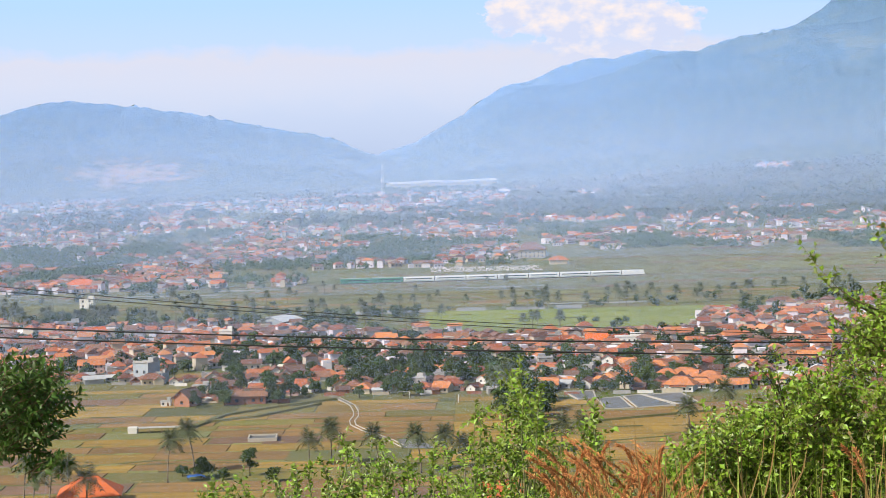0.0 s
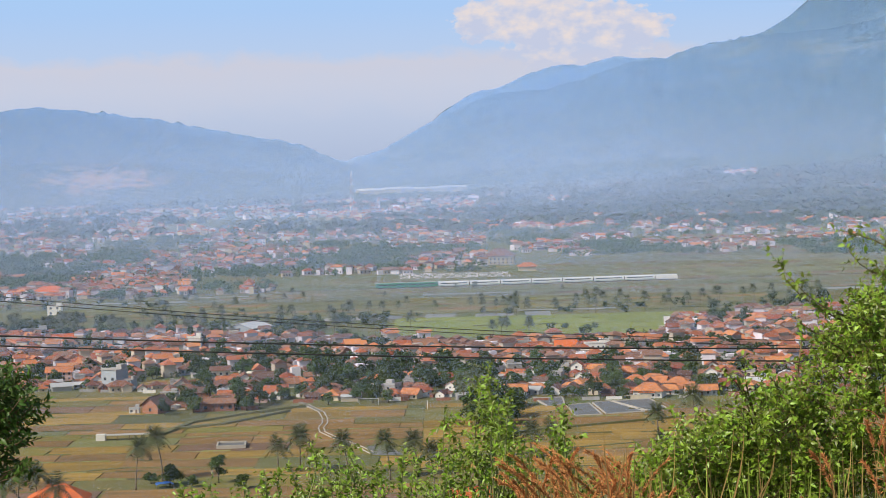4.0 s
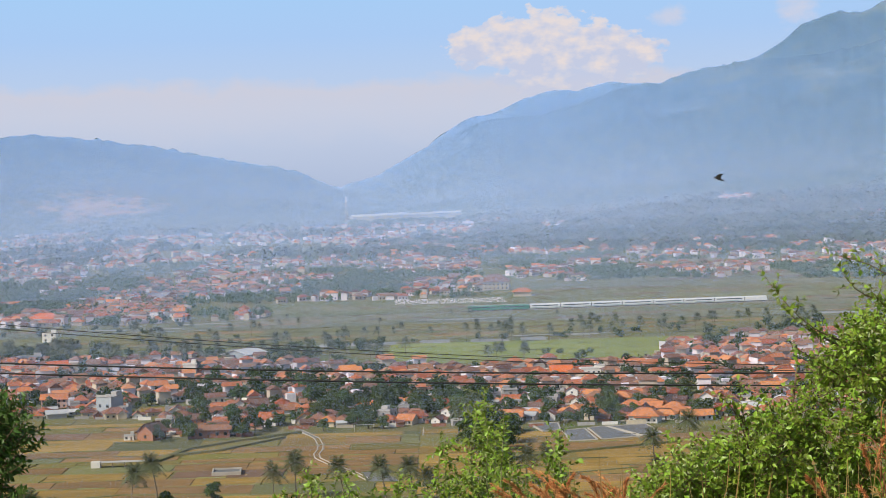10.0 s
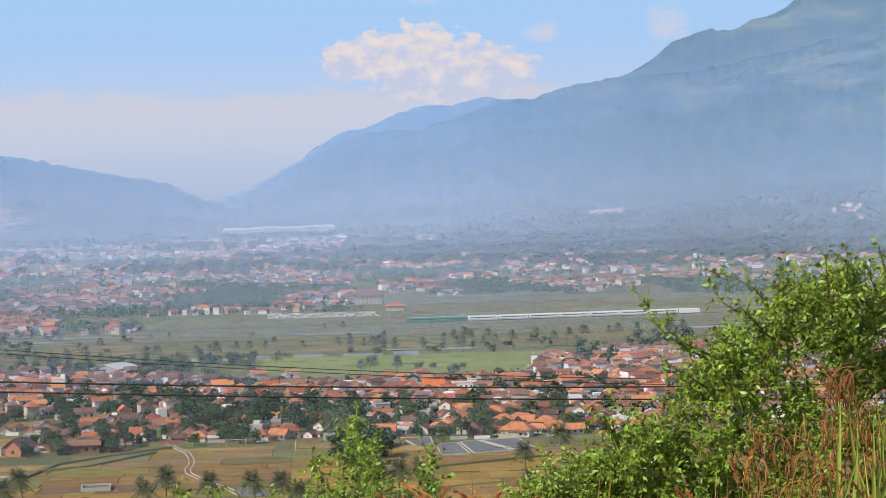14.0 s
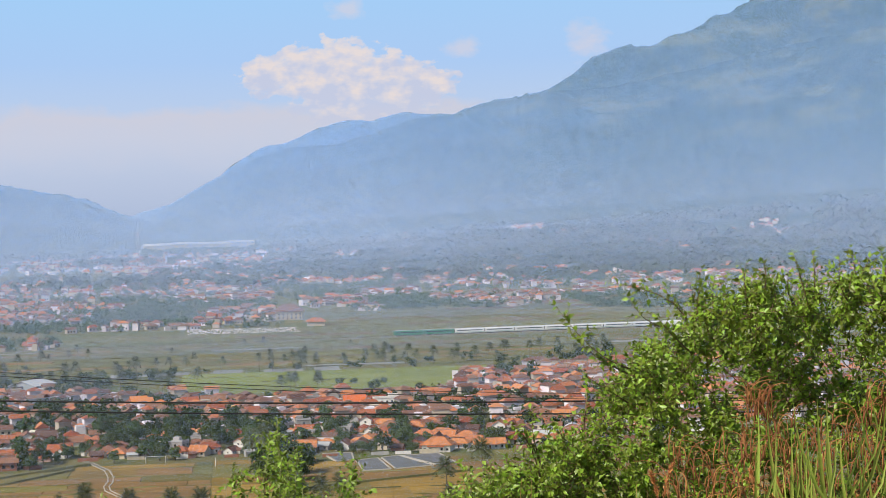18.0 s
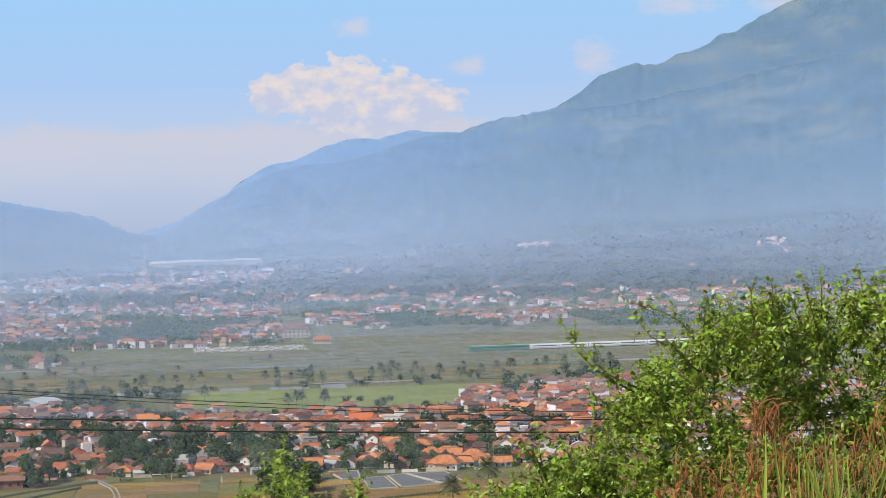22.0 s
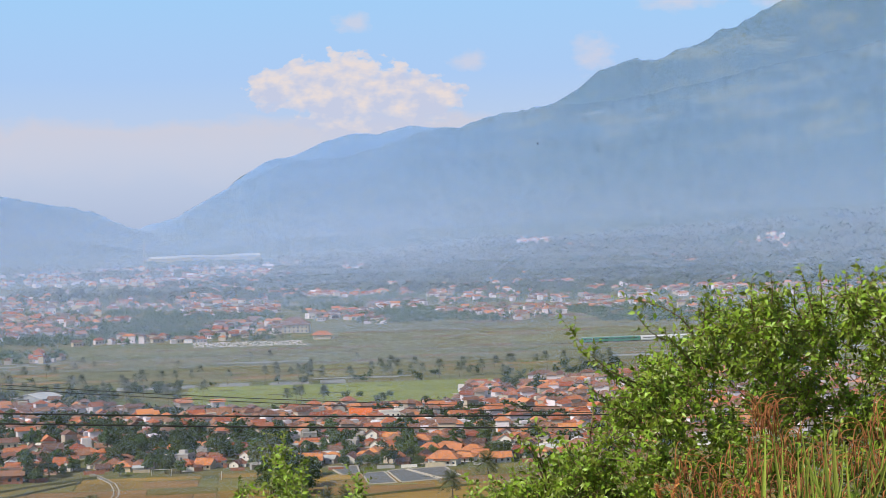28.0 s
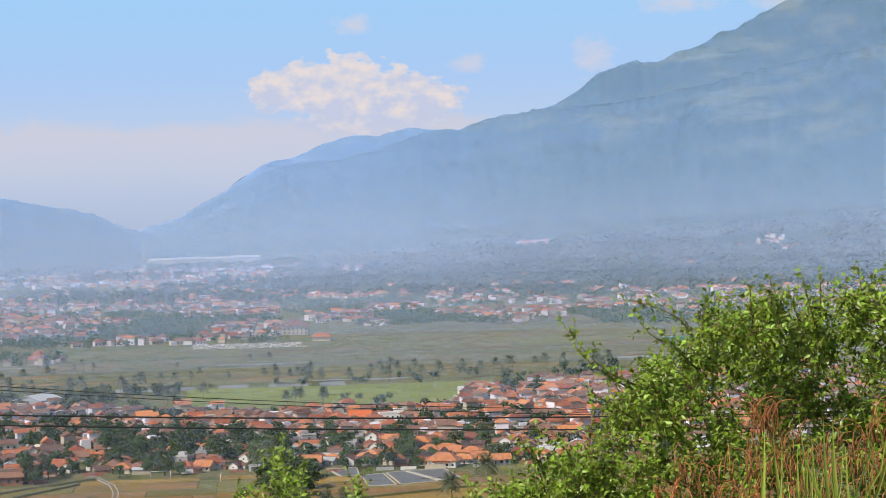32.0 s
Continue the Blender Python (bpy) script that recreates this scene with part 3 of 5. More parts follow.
def straw():
    """Cut straw lying about the near fields in small heaps and rows."""
    r = np.random.RandomState(14)
    co = []
    for _ in range(45):
        x, y = r.uniform(-135, 85), r.uniform(520, 690)
        if y > village_front(x) - 10:
            continue
        for _ in range(r.randint(2, 9)):
            a, b, s, h = x + r.normal() * 4, y + r.normal() * 1.2, r.uniform(.2, .5), r.uniform(.3, .5)
            c = [(a - s, b - s * .6), (a + s, b - s * .6), (a + s, b + s * .6), (a - s, b + s * .6)]
            top = (a + r.normal() * .1, b, h)
            for i in range(4):
                p, q = c[i], c[(i + 1) % 4]
                co += [(*p, .2), (*q, .2), top, top]
    thing("straw_heaps", "small heaps of pale cut straw on the fields", "straw", kind="stuff", data=quads("straw_heaps", np.array(co), STRAW))


straw()
# fish ponds with their dykes
for c in (((30.5, 708.6), (41.1, 708.9), (41.0, 689.7), (34.6, 686.5)), ((41.6, 687.4), (49.9, 691.1), (52.2, 662.5), (42.6, 660.8)),
          ((51.2, 692.3), (57.8, 695.6), (67.6, 667.3), (53.9, 662.9)), ((58.8, 695.4), (72.9, 698.1), (76.2, 672.9), (69.0, 668.6)),
          ((-27.9, 605.6), (-21.0, 605.9), (-14.5, 584.6), (-25.3, 586.0))):
    slab("pond", c, 0.34, POND)
    for a, b in zip(c, c[1:] + c[:1]):
        strip("dyke", (a, b), 0.7, 0.55, CONCRETE if c[0][0] > 0 else BUND)
channel = ((-55, 708), (-47.5, 686), (-45.2, 670), (-44.5, 658), (-45.2, 648), (-44, 638), (-39.6, 626), (-30, 604.5), (-24.6, 589))
for off in (-.9, .9):
    strip("channel_edge", tuple((a + off, b) for a, b in channel), 0.55, 0.40, CONCRETE)
strip("path", ((-58, 716), (-52, 700), (-47.5, 686)), 2.4, 0.36, BALLAST)
for pts in (((-99, 640), (-95.8, 651), (-92, 667), (-76, 685), (-55, 703)), ((-96, 652), (-80, 662), (-60, 690)), ((10, 612), (24, 628), (52, 640), (80, 652)),
            ((-10, 560), (30, 590), (60, 600)), ((-140, 560), (-100, 575), (-60, 570))):
    strip("bank", pts, 3.2 if pts[0][0] < -90 and pts[0][1] > 600 else 1.3, 0.9 if pts[0][1] > 600 else .5, BUND)


# ---- houses ----
def hip_roof(w, d, z, rise, over=1.15, ridge=0.45):
    """Places and faces of a hipped roof slab with eaves of its own thickness."""
    x, y, k = w / 2 + over, d / 2 + over, max(w - d, 0) / 2 + ridge
    v = [(-x, -y, z), (x, -y, z), (x, y, z), (-x, y, z), (-x, -y, z + .18), (x, -y, z + .18), (x, y, z + .18), (-x, y, z + .18), (-k, 0, z + rise), (k, 0, z + rise)]
    f = [(0, 3, 2, 1), (0, 1, 5, 4), (1, 2, 6, 5), (2, 3, 7, 6), (3, 0, 4, 7), (4, 5, 9, 8), (6, 7, 8, 9), (5, 6, 9), (7, 4, 8)]
    return v, f


def gable_roof(w, d, z, rise, over=0.85):
    x, y, t = w / 2 + over, d / 2 + over, 0.2
    e = z - over * rise / (d / 2)
    v = []
    for s in (-x, x):
        v += [(s, -y, e), (s, 0, z + rise), (s, y, e), (s, y, e + t), (s, 0, z + rise + t), (s, -y, e + t)]
    f = [(0, 1, 4, 5), (1, 2, 3, 4), (11, 10, 7, 6), (10, 9, 8, 7), (5, 4, 10, 11), (4, 3, 9, 10), (6, 7, 1, 0), (7, 8, 2, 1), (0, 5, 11, 6), (2, 8, 9, 3)]
    return v, f


def gable_walls(w, d, h, rise):
    x, y = w / 2, d / 2
    v = [(-x, -y, 0), (x, -y, 0), (x, y, 0), (-x, y, 0), (-x, -y, h), (x, -y, h), (x, y, h), (-x, y, h), (-x, 0, h + rise), (x, 0, h + rise)]
    f = [(0, 1, 5, 4), (2, 3, 7, 6), (1, 2, 6, 9, 5), (3, 0, 4, 8, 7)]
    return v, f


def house(w, d, h, kind, wall, roof, label, rise=None, detail=2, wing=False, seed=0):
    """A village house: walls, roof, ridge cap, windows, door and porch, its front towards -y."""
    hr = random.Random(seed)
    root = thing("house", label, "house", group="village houses")
    rise = rise or d * 0.33
    if kind == "flat":
        part("wall", boxes("wall", wall, (-w / 2, -d / 2, 0, w / 2, d / 2, h)), root)
        part("roof", boxes("roof", roof, (-w / 2 - .3, -d / 2 - .3, h + .004, w / 2 + .3, d / 2 + .3, h + .22), (-w / 2, -d / 2, h + .23, w / 2, -d / 2 + .2, h + .9),
                           (w * .1, 0, h + .24, w / 2 - .3, d / 2 - .3, h + 1.9)), root)
    else:
        if kind == "hip":
            part("wall", boxes("wall", wall, (-w / 2, -d / 2, 0, w / 2, d / 2, h)), root)
            part("roof", mesh("roof", *hip_roof(w, d, h, rise), roof), root)
            k = max(w - d, 0) / 2 + .5
            if detail:
                part("ridge_cap", boxes("ridge_cap", TILE_OLD, (-k, -.16, h + rise - .06, k, .16, h + rise + .14)), root)
        else:
            part("wall", mesh("wall", *gable_walls(w, d, h, rise), wall), root)
            part("roof", mesh("roof", *gable_roof(w, d, h, rise), roof), root)
            if detail:
                part("ridge_cap", boxes("ridge_cap", TILE_OLD, (-w / 2 - .85, -.16, h + rise + .1, w / 2 + .85, .16, h + rise + .32)), root)
        if wing:
            ww, wd = w * .42, d * .5
            v, f = gable_walls(wd, ww, h * .94, rise * .6)
            turn = lambda p: (p[1] * -1 + w * .22, p[0] - d * .5 - wd * .3, p[2])
            part("porch_wall", mesh("porch_wall", [turn(p) for p in v], f, wall), root)
            v, f = gable_roof(wd, ww, h * .94, rise * .6, .5)
            part("porch_roof", mesh("porch_roof", [turn(p) for p in v], f, roof), root)
    if detail:
        floors = 2 if h > 4.6 else 1
        for fl in range(floors):
            z = 0.9 + fl * 2.9
            n = max(2, int(w / 3))
            for i in range(n):
                x = -w / 2 + (i + .5) * w / n
                if fl == 0 and i == n // 2:
                    continue
                part("window", WINDOW_MESH, root, "", pose(x, -d / 2, z))
            part("window", WINDOW_MESH, root, "", pose(-w / 2, 0, z, 0, 0, -90))
        part("door", DOOR_MESH, root, "", pose(-w / 2 + (n // 2 + .5) * w / n, -d / 2, 0))
        if detail > 1 and kind != "flat" and not wing:
            part("porch_roof", mesh("porch_roof", [(-w * .3, -d / 2 - 1.9, h - .75), (w * .3, -d / 2 - 1.9, h - .75), (w * .3, -d / 2 + .01, h - .35), (-w * .3, -d / 2 + .01, h - .35),
                                                   (-w * .3, -d / 2 - 1.9, h - .63), (w * .3, -d / 2 - 1.9, h - .63), (w * .3, -d / 2 + .01, h - .23), (-w * .3, -d / 2 + .01, h - .23)],
                                    BOX_F, roof), root)
            for s in (-.28, .28):
                part("porch_post", boxes("porch_post", WALL_WHITE, (w * s - .1, -d / 2 - 1.8, 0, w * s + .1, -d / 2 - 1.6, h - .75)), root)
    return root


METAL_WHITE = surface("white_factory_sheet", (0.84, 0.79, 0.70), (0.76, 0.72, 0.64), 0.02, 0.2, rough=0.6)
WINDOW_MESH = boxes("window", GLASS, (-.6, -.05, 0, .6, .06, 1.2))
DOOR_MESH = boxes("door", DOOR, (-.45, -.05, 0, .45, .06, 2.05))

NEAR_KINDS = [
    house(11, 8.5, 2.9, "hip", WALL_CREAM, TILE_NEW, "cream house under a bright orange hipped tile roof", 3.0, 2, False, 1),
    house(10, 8, 3.2, "gable", WALL_CREAM, TILE_NEW, "cream house under an orange gabled tile roof", 2.7, 2, False, 2),
    house(12, 8, 2.9, "gable", WALL_WHITE, TILE_OLD, "white house under a weathered red gabled roof", 2.6, 2, True, 3),
    house(9, 7, 3.0, "hip", WALL_PINK, TILE_NEW, "pinkish house under an orange hipped roof", 2.5, 2, False, 4),
    house(13, 9, 3.4, "hip", WALL_CREAM, TILE_OLD, "broad cream house under a faded red hipped roof", 3.1, 2, True, 5),
    house(8, 7, 5.9, "gable", WALL_WHITE, TILE_NEW, "two-storey white house under an orange roof", 2.3, 2, False, 6),
    house(10, 7, 3.0, "gable", WALL_BRICK, TILE_DARK, "bare brick house under a brown tile roof", 2.4, 1, False, 7),
    house(9, 8, 3.1, "gable", WALL_GREY, TILE_OLD, "grey cement house under a weathered tile roof", 2.6, 1, False, 8),
    house(8, 8, 6.2, "flat", WALL_GREY, WALL_GREY, "two-storey bare cement house with a flat roof", None, 1, False, 9),
    house(9, 7, 5.8, "flat", WALL_CREAM, WALL_GREY, "two-storey cream house with a flat roof terrace", None, 1, False, 10),
    house(11, 7, 2.9, "gable", WALL_GREY, METAL_ROOF, "low cement house under a pale sheet roof", 1.6, 1, False, 11),
    house(14, 8, 3.2, "hip", WALL_WHITE, TILE_NEW, "long white house under an orange hipped roof", 2.8, 2, False, 12),
]
WEIGHTS = (9, 12, 13, 11, 12, 6, 11, 11, 3, 2, 6, 5)
for i, o in enumerate(NEAR_KINDS):
    o.matrix_basis = pose(330 + 16 * (i % 6), 905 + 22 * (i // 6), 0, 0, 0, 12 * i)


# ---- trees ----
def crown_mesh(name, lobes, count, size, material, rs):
    """Many small leaf clumps spread over the shells of some uneven lobes."""
    lob = np.array(lobes, dtype=float)
    vol = lob[:, 3] ** 2
    pick = rs.choice(len(lob), count, p=vol / vol.sum())
    n = rs.normal(size=(count, 3))
    n /= np.linalg.norm(n, axis=1)[:, None]
    n[:, 2] = np.where(n[:, 2] < -0.35, -n[:, 2], n[:, 2])
    rad = lob[pick, 3] * (0.55 + 0.5 * rs.rand(count) ** 0.5) * (1 + 0.25 * np.sin(n[:, 0] * 5 + pick) * np.cos(n[:, 1] * 6))
    c = lob[pick, :3] + n * rad[:, None] * np.array([1, 1, .8])
    a = np.cross(n + rs.normal(size=(count, 3)) * .7, rs.normal(size=(count, 3)))
    a /= np.linalg.norm(a, axis=1)[:, None]
    b = np.cross(n + rs.normal(size=(count, 3)) * .5, a)
    b /= np.linalg.norm(b, axis=1)[:, None]
    s = size * (0.6 + 0.8 * rs.rand(count))[:, None]
    p = np.stack([c - a * s, c - b * s * .6, c + a * s, c + b * s * .6 + n * s * .3], 1)
    return quads(name, p.reshape(-1, 3), material)


def tree(h, spread, material, label, seed, count=1300, size=.42):
    rs = np.random.RandomState(seed)
    root = thing("tree", label, "tree", group="village trees")
    runs = [([(0, 0, 0), (.1, 0, h * .3), (0, .15, h * .6)], [.3, .22, .1])]
    lobes = []
    for i in range(10):
        a, q = rs.rand() * 6.28, spread * (.15 + .5 * rs.rand())
        z = h * (.26 + .55 * rs.rand())
        lobes.append((q * math.cos(a), q * math.sin(a), z, spread * (.32 + .22 * rs.rand())))
        runs.append(([(0, 0, h * .28), (q * .5 * math.cos(a), q * .5 * math.sin(a), z * .75), lobes[-1][:3]], [.14, .08, .03]))
    part("trunk", tubes("trunk", BARK, runs, 5), root)
    part("crown", crown_mesh("crown", lobes, count, size, material, rs), root)
    return root


def palm(h, lean, label, seed, fronds=36):
    """A coconut palm: leaning ringed trunk, arching fronds of hanging leaflets, a skirt of old fronds."""
    rs = np.random.RandomState(seed)
    root = thing("palm", label, "palm tree", group="coconut palms")
    pts = [(lean * (t / 6) ** 2, 0, h * t / 6) for t in range(7)]
    part("trunk", tubes("trunk", PALM_BARK, [(pts, [.26, .2, .17, .16, .15, .14, .18])], 6), root)
    co = []
    for i in range(fronds):
        a = 2.4 * i + rs.rand() * .6
        up = 1.35 - 1.85 * (i + rs.rand()) / fronds            # the youngest stand up, the oldest hang
        L = rs.uniform(3.6, 4.5) * (.85 if up < -.3 else 1)
        d = np.array([math.cos(a), math.sin(a), 0])
        side = np.array([-math.sin(a), math.cos(a), 0])
        n = 10
        sp = [np.array(pts[-1]) + d * (L * math.cos(up) * t * (1 - .12 * t)) + np.array([0, 0, L * (math.sin(up) * t - .42 * math.cos(up) * t * t - .12 * t ** 3)]) for t in np.linspace(0, 1, n)]
        for k in range(1, n - 1):
            q = (.35 + .65 * math.sin(math.pi * (k + .3) / n)) * rs.uniform(.8, 1.15)
            for s in (-1, 1):
                tip = side * s * .92 * q + d * .30 + np.array([0, 0, -.50 * q + .2 * max(up, 0)])
                co += [sp[k], sp[k] * .4 + sp[k + 1] * .6, sp[k] * .55 + sp[k + 1] * .45 + tip * .95, sp[k] * .9 + sp[k + 1] * .1 + tip]
    part("crown", quads("crown", np.array(co), LEAF_PALM), root)
    return root


TREES = [tree(9, 4.2, LEAF_DARK, "dense dark green broadleaf tree among the houses", 1), tree(7, 3.4, LEAF_MID, "rounded green fruit tree among the houses", 2),
         tree(11, 4.6, LEAF_DARK, "tall dark green broadleaf tree", 3), tree(5, 2.6, LEAF_MID, "low green garden tree beside houses", 4, 600), tree(8, 4.8, LEAF_MID, "spreading green tree with open crown", 5),
         tree(13, 3.6, LEAF_DARK, "tall narrow dark green tree", 6)]
PALMS = [palm(9, 1.2, "coconut palm with a leaning grey trunk", 11), palm(10.5, -1.5, "tall coconut palm with drooping fronds", 12), palm(7, .6, "short coconut palm with bushy fronds", 13, 28)]
for i, o in enumerate(TREES):
    o.matrix_basis = pose(350 + 12 * i, 880, 0)
for i, o in enumerate(PALMS):
    o.matrix_basis = pose(380 + 9 * i, 1000, 0)


def put(kind, x, y, turn, size=1.0):
    o = copy_thing(kind, pose(x, y, 0, 0, 0, turn))
    if size != 1.0:
        o.scale = (size, size, size)
    return o


# ---- the village: named houses first, then the rest of the lanes ----
taken = []


def free(x, y, gap):
    return all((x - a) ** 2 + (y - b) ** 2 > max(gap, g) ** 2 for a, b, g in taken)


def landmark(x, y, gap=7.0):
    taken.append((x, y, gap))
    return x, y


def own(w, d, h, kind, wall, roof, label, x, y, turn, rise=None, wing=False, detail=2, name="house"):
    o = house(w, d, h, kind, wall, roof, label, rise, detail, wing, int(x * 7 + y))
    o.name = name
    o.matrix_basis = pose(*landmark(x, y + d / 2 * .72, max(w, d) * .46), 0, 0, 0, turn)
    o.scale = (.72, .72, .72) if 690 < y < 1000 and name == "house" and h < 7.8 and wall is not WALL_BRICK else (1, 1, 1)
    return o


own(7.5, 8, 8.0, "flat", WALL_BLUE, WALL_GREY, "tall grey-blue cement block beside the fields", -137, 768, -28, detail=1)
own(5, 6, 5.2, "flat", WALL_BLUE, WALL_GREY, "low grey annexe of the cement block", -130.5, 767, -28, detail=1)
own(15, 10, 3.6, "hip", WALL_WHITE, TILE_NEW, "white house under a bright orange hipped roof at the field edge", 73.5, 703, -18, 4.0)
own(16, 7, 3.2, "gable", WALL_BLUE, TILE_NEW, "long low house under an orange roof at the field edge", 93, 706, 2, 2.2)
own(12, 8, 3.2, "gable", WALL_WHITE, TILE_NEW, "white house with an orange roof by the ponds", 24, 716, -6, 3.0, True)
own(11, 8, 3.4, "hip", WALL_WHITE, TILE_NEW, "white house with an orange hipped roof behind a wall", -12, 722, 5, 2.6)
own(11, 8, 3.4, "gable", WALL_WHITE, TILE_NEW, "white-gabled house under a bright orange roof", -68, 727, -12, 3.2, True)
own(8, 7, 3.4, "gable", WALL_BRICK, TILE_DARK, "small bare brick house standing in the fields", -109, 695, 62, 2.6, False, 1)
own(15, 7, 3.2, "gable", WALL_BRICK, TILE_OLD, "long roofless-looking brick house in the fields", -88, 697, 4, 1.2, False, 1)
own(5, 4, 2.6, "flat", WALL_WHITE, METAL_ROOF, "little white shelter beside the brick house", -117, 695, 0, detail=1)
own(5, 5, 5.6, "flat", WALL_YELLOW, WALL_YELLOW, "narrow yellow two-storey house", -3.8, 835, 0, detail=1)
own(9, 8, 6.4, "flat", WALL_GREY, WALL_GREY, "two-storey unfinished cement house", 33, 868, 0, detail=1)
own(9, 8, 7.4, "gable", WALL_GREY, TILE_DARK, "tall cement house under a dark gable", 43, 872, 84, 2.4, False, 1)
own(13, 8, 5.0, "gable", WALL_WHITE, TILE_BRIGHT, "white house under a bright orange roof near the green paddies", 52, 858, 0, 3.0)
own(16, 9, 6.6, "flat", WALL_WHITE, WALL_WHITE, "broad white two-storey house with a terrace", 66, 852, 3, detail=1)
own(15, 8, 4.2, "gable", WALL_WHITE, TILE_OLD, "white house under a broad faded roof by the paddies", -12, 882, 8, 3.2, True)
own(9, 6, 3.0, "gable", WALL_WHITE, BLUE_ROOF, "house under a bright blue sheet roof", 134, 984, -12, 1.8, False, 1)
own(16, 8, 3.2, "gable", WALL_GREY, GREEN_ROOF, "long low building under a dull green sheet roof", 139, 926, 0, 1.0, False, 1)
own(17, 15, 5.2, "gable", WALL_BLUE, METAL_ROOF, "big shed under a pale sheet metal roof", -103, 964, 62, 2.2, False, 1, "shed")
own(6, 6, 8.2, "flat", WALL_WHITE, WALL_WHITE, "white tower-like house among the trees", -120, 888, 0, detail=1)
own(20, 12, 4.0, "hip", WALL_CREAM, TILE_BRIGHT, "large hall under a bright orange roof at the town's edge", -266, 1262, -4, 3.6, False, 1)
own(8, 6, 5.4, "flat", WALL_WHITE, WALL_WHITE, "white house alone among the palms", -234, 1123, 0, detail=1)
own(14, 8, 6.0, "flat", WALL_BLUE, METAL_ROOF, "pale blue two-storey house with a sheet roof", -217, 993, 8, detail=1)
own(14, 8, 3.4, "gable", WALL_CREAM, TILE_BRIGHT, "house with a bright orange gable", -196, 955, 30, 3.4)
own(15, 9, 5.6, "gable", WALL_PINK, TILE_NEW, "pinkish two-storey house under an orange roof", -166, 800, 4, 2.6, False, 1)
own(23, 16, 6.6, "hip", WALL_CREAM, TILE_OLD, "large cream hall under a brown hipped roof", 40, 1484, -6, 5.5, False, 1)
own(13, 8, 3.2, "hip", WALL_CREAM, TILE_NEW, "small hall under a bright orange roof beside the grave field", 58, 1404, 0, 3.0, False, 0)
own(16, 10, 6.0, "flat", WALL_WHITE, WALL_WHITE, "bright white flat-roofed hall far off", 412, 2080, 0, detail=1)
own(15, 12, 3.0, "hip", WALL_CREAM, TILE_BRIGHT, "open hall under a glowing orange hipped roof below the hill", -107, 505, 8, 4.6, False, 1)
for x, y, t in ((-60, 468, 10), (-30, 462, -15), (12, 452, 5), (58, 478, 20), (66, 470, -20), (4, 494, 20), (60, 509, -12)):
    own(10, 8, 3.2, "gable", WALL_CREAM, TILE_BRIGHT, "house under an orange roof below the hillside shrubs", x, y, t, 2.8, False, 1)

far_trees, far_houses = [], []
grove = lambda x, y: float(fbm(np.array([x / 34]), np.array([y / 46]), 21, 3)[0])
GOLD_STRIPS = ((-128, 779, -115, 794), (-114, 777, -100, 793))
for x0, y0, x1, y1 in GOLD_STRIPS:
    plot(x0, y0, x1, y1, PADDY_GOLD)
# trees that stand out among the houses
for px, py, k, s in ((-103.2, 806, 0, 1.15), (-108, 812, 2, .95), (-104.6, 851, 2, 1.1), (-98, 845, 0, 1.0), (-87.3, 803, 0, 1.05), (-82, 808, 5, .9), (-55.6, 777, 2, 1.1), (-50, 782, 0, 1.1), (-46.3, 706, 1, .8), (-94.2, 736, 1, 1.0),
                     (-75.6, 696, 1, .9), (-79, 700, 3, 1.1), (-106.4, 716, 3, 1.0), (-100, 719, 3, 1.1), (-112, 718, 3, .8), (19.9, 684, 0, 1.25), (15, 688, 2, 1.0), (24, 690, 1, 1.1), (7.9, 693, 1, .9), (4, 716, 4, .9), (-29.7, 709, 3, 1.1),
                     (-36.5, 717, 1, .9), (-24, 708, 3, 1.0), (-34.6, 774, 2, 1.0), (-41, 768, 0, 1.1), (-22.8, 762, 0, 1.1), (-28, 752, 4, 1.0), (-28.3, 791, 2, 1.0), (-18.8, 789, 5, .9), (-12, 776, 4, .9), (-45, 745, 0, 1.1), (-50, 735, 4, 1.0),
                     (-40, 735, 1, 1.0), (-33, 742, 2, .8), (41.5, 774, 0, 1.0), (36, 780, 2, .9), (61.9, 798, 0, .9), (36, 804, 2, .9), (28, 792, 4, 1.0), (10, 760, 2, 1.0), (15, 772, 0, 1.0), (3, 752, 4, .9), (86, 770, 0, .9), (100, 790, 4, .9)):
    put(TREES[k], px, py, rnd.uniform(0, 360), s)
    taken.append((px, py, 4.2))
house_count = 0
lots = []
for _ in range(14000):
    px, py = rnd.uniform(-290, 330), rnd.uniform(706, 1075)
    if not (-py * .27 - 12 < px < py * .35 + 8 and village_front(px) + 2 < py < village_back(px)):
        continue
    if any(x0 - 5 < px < x1 + 5 and y0 - 6 < py < y1 + 4 for x0, y0, x1, y1 in GOLD_STRIPS):
        continue
    gap = rnd.choice((4.8, 5.4, 6.2, 7.4))
    if free(px, py, gap):
        lots.append((py, px))
        taken.append((px, py, gap * .9))
lots.sort()
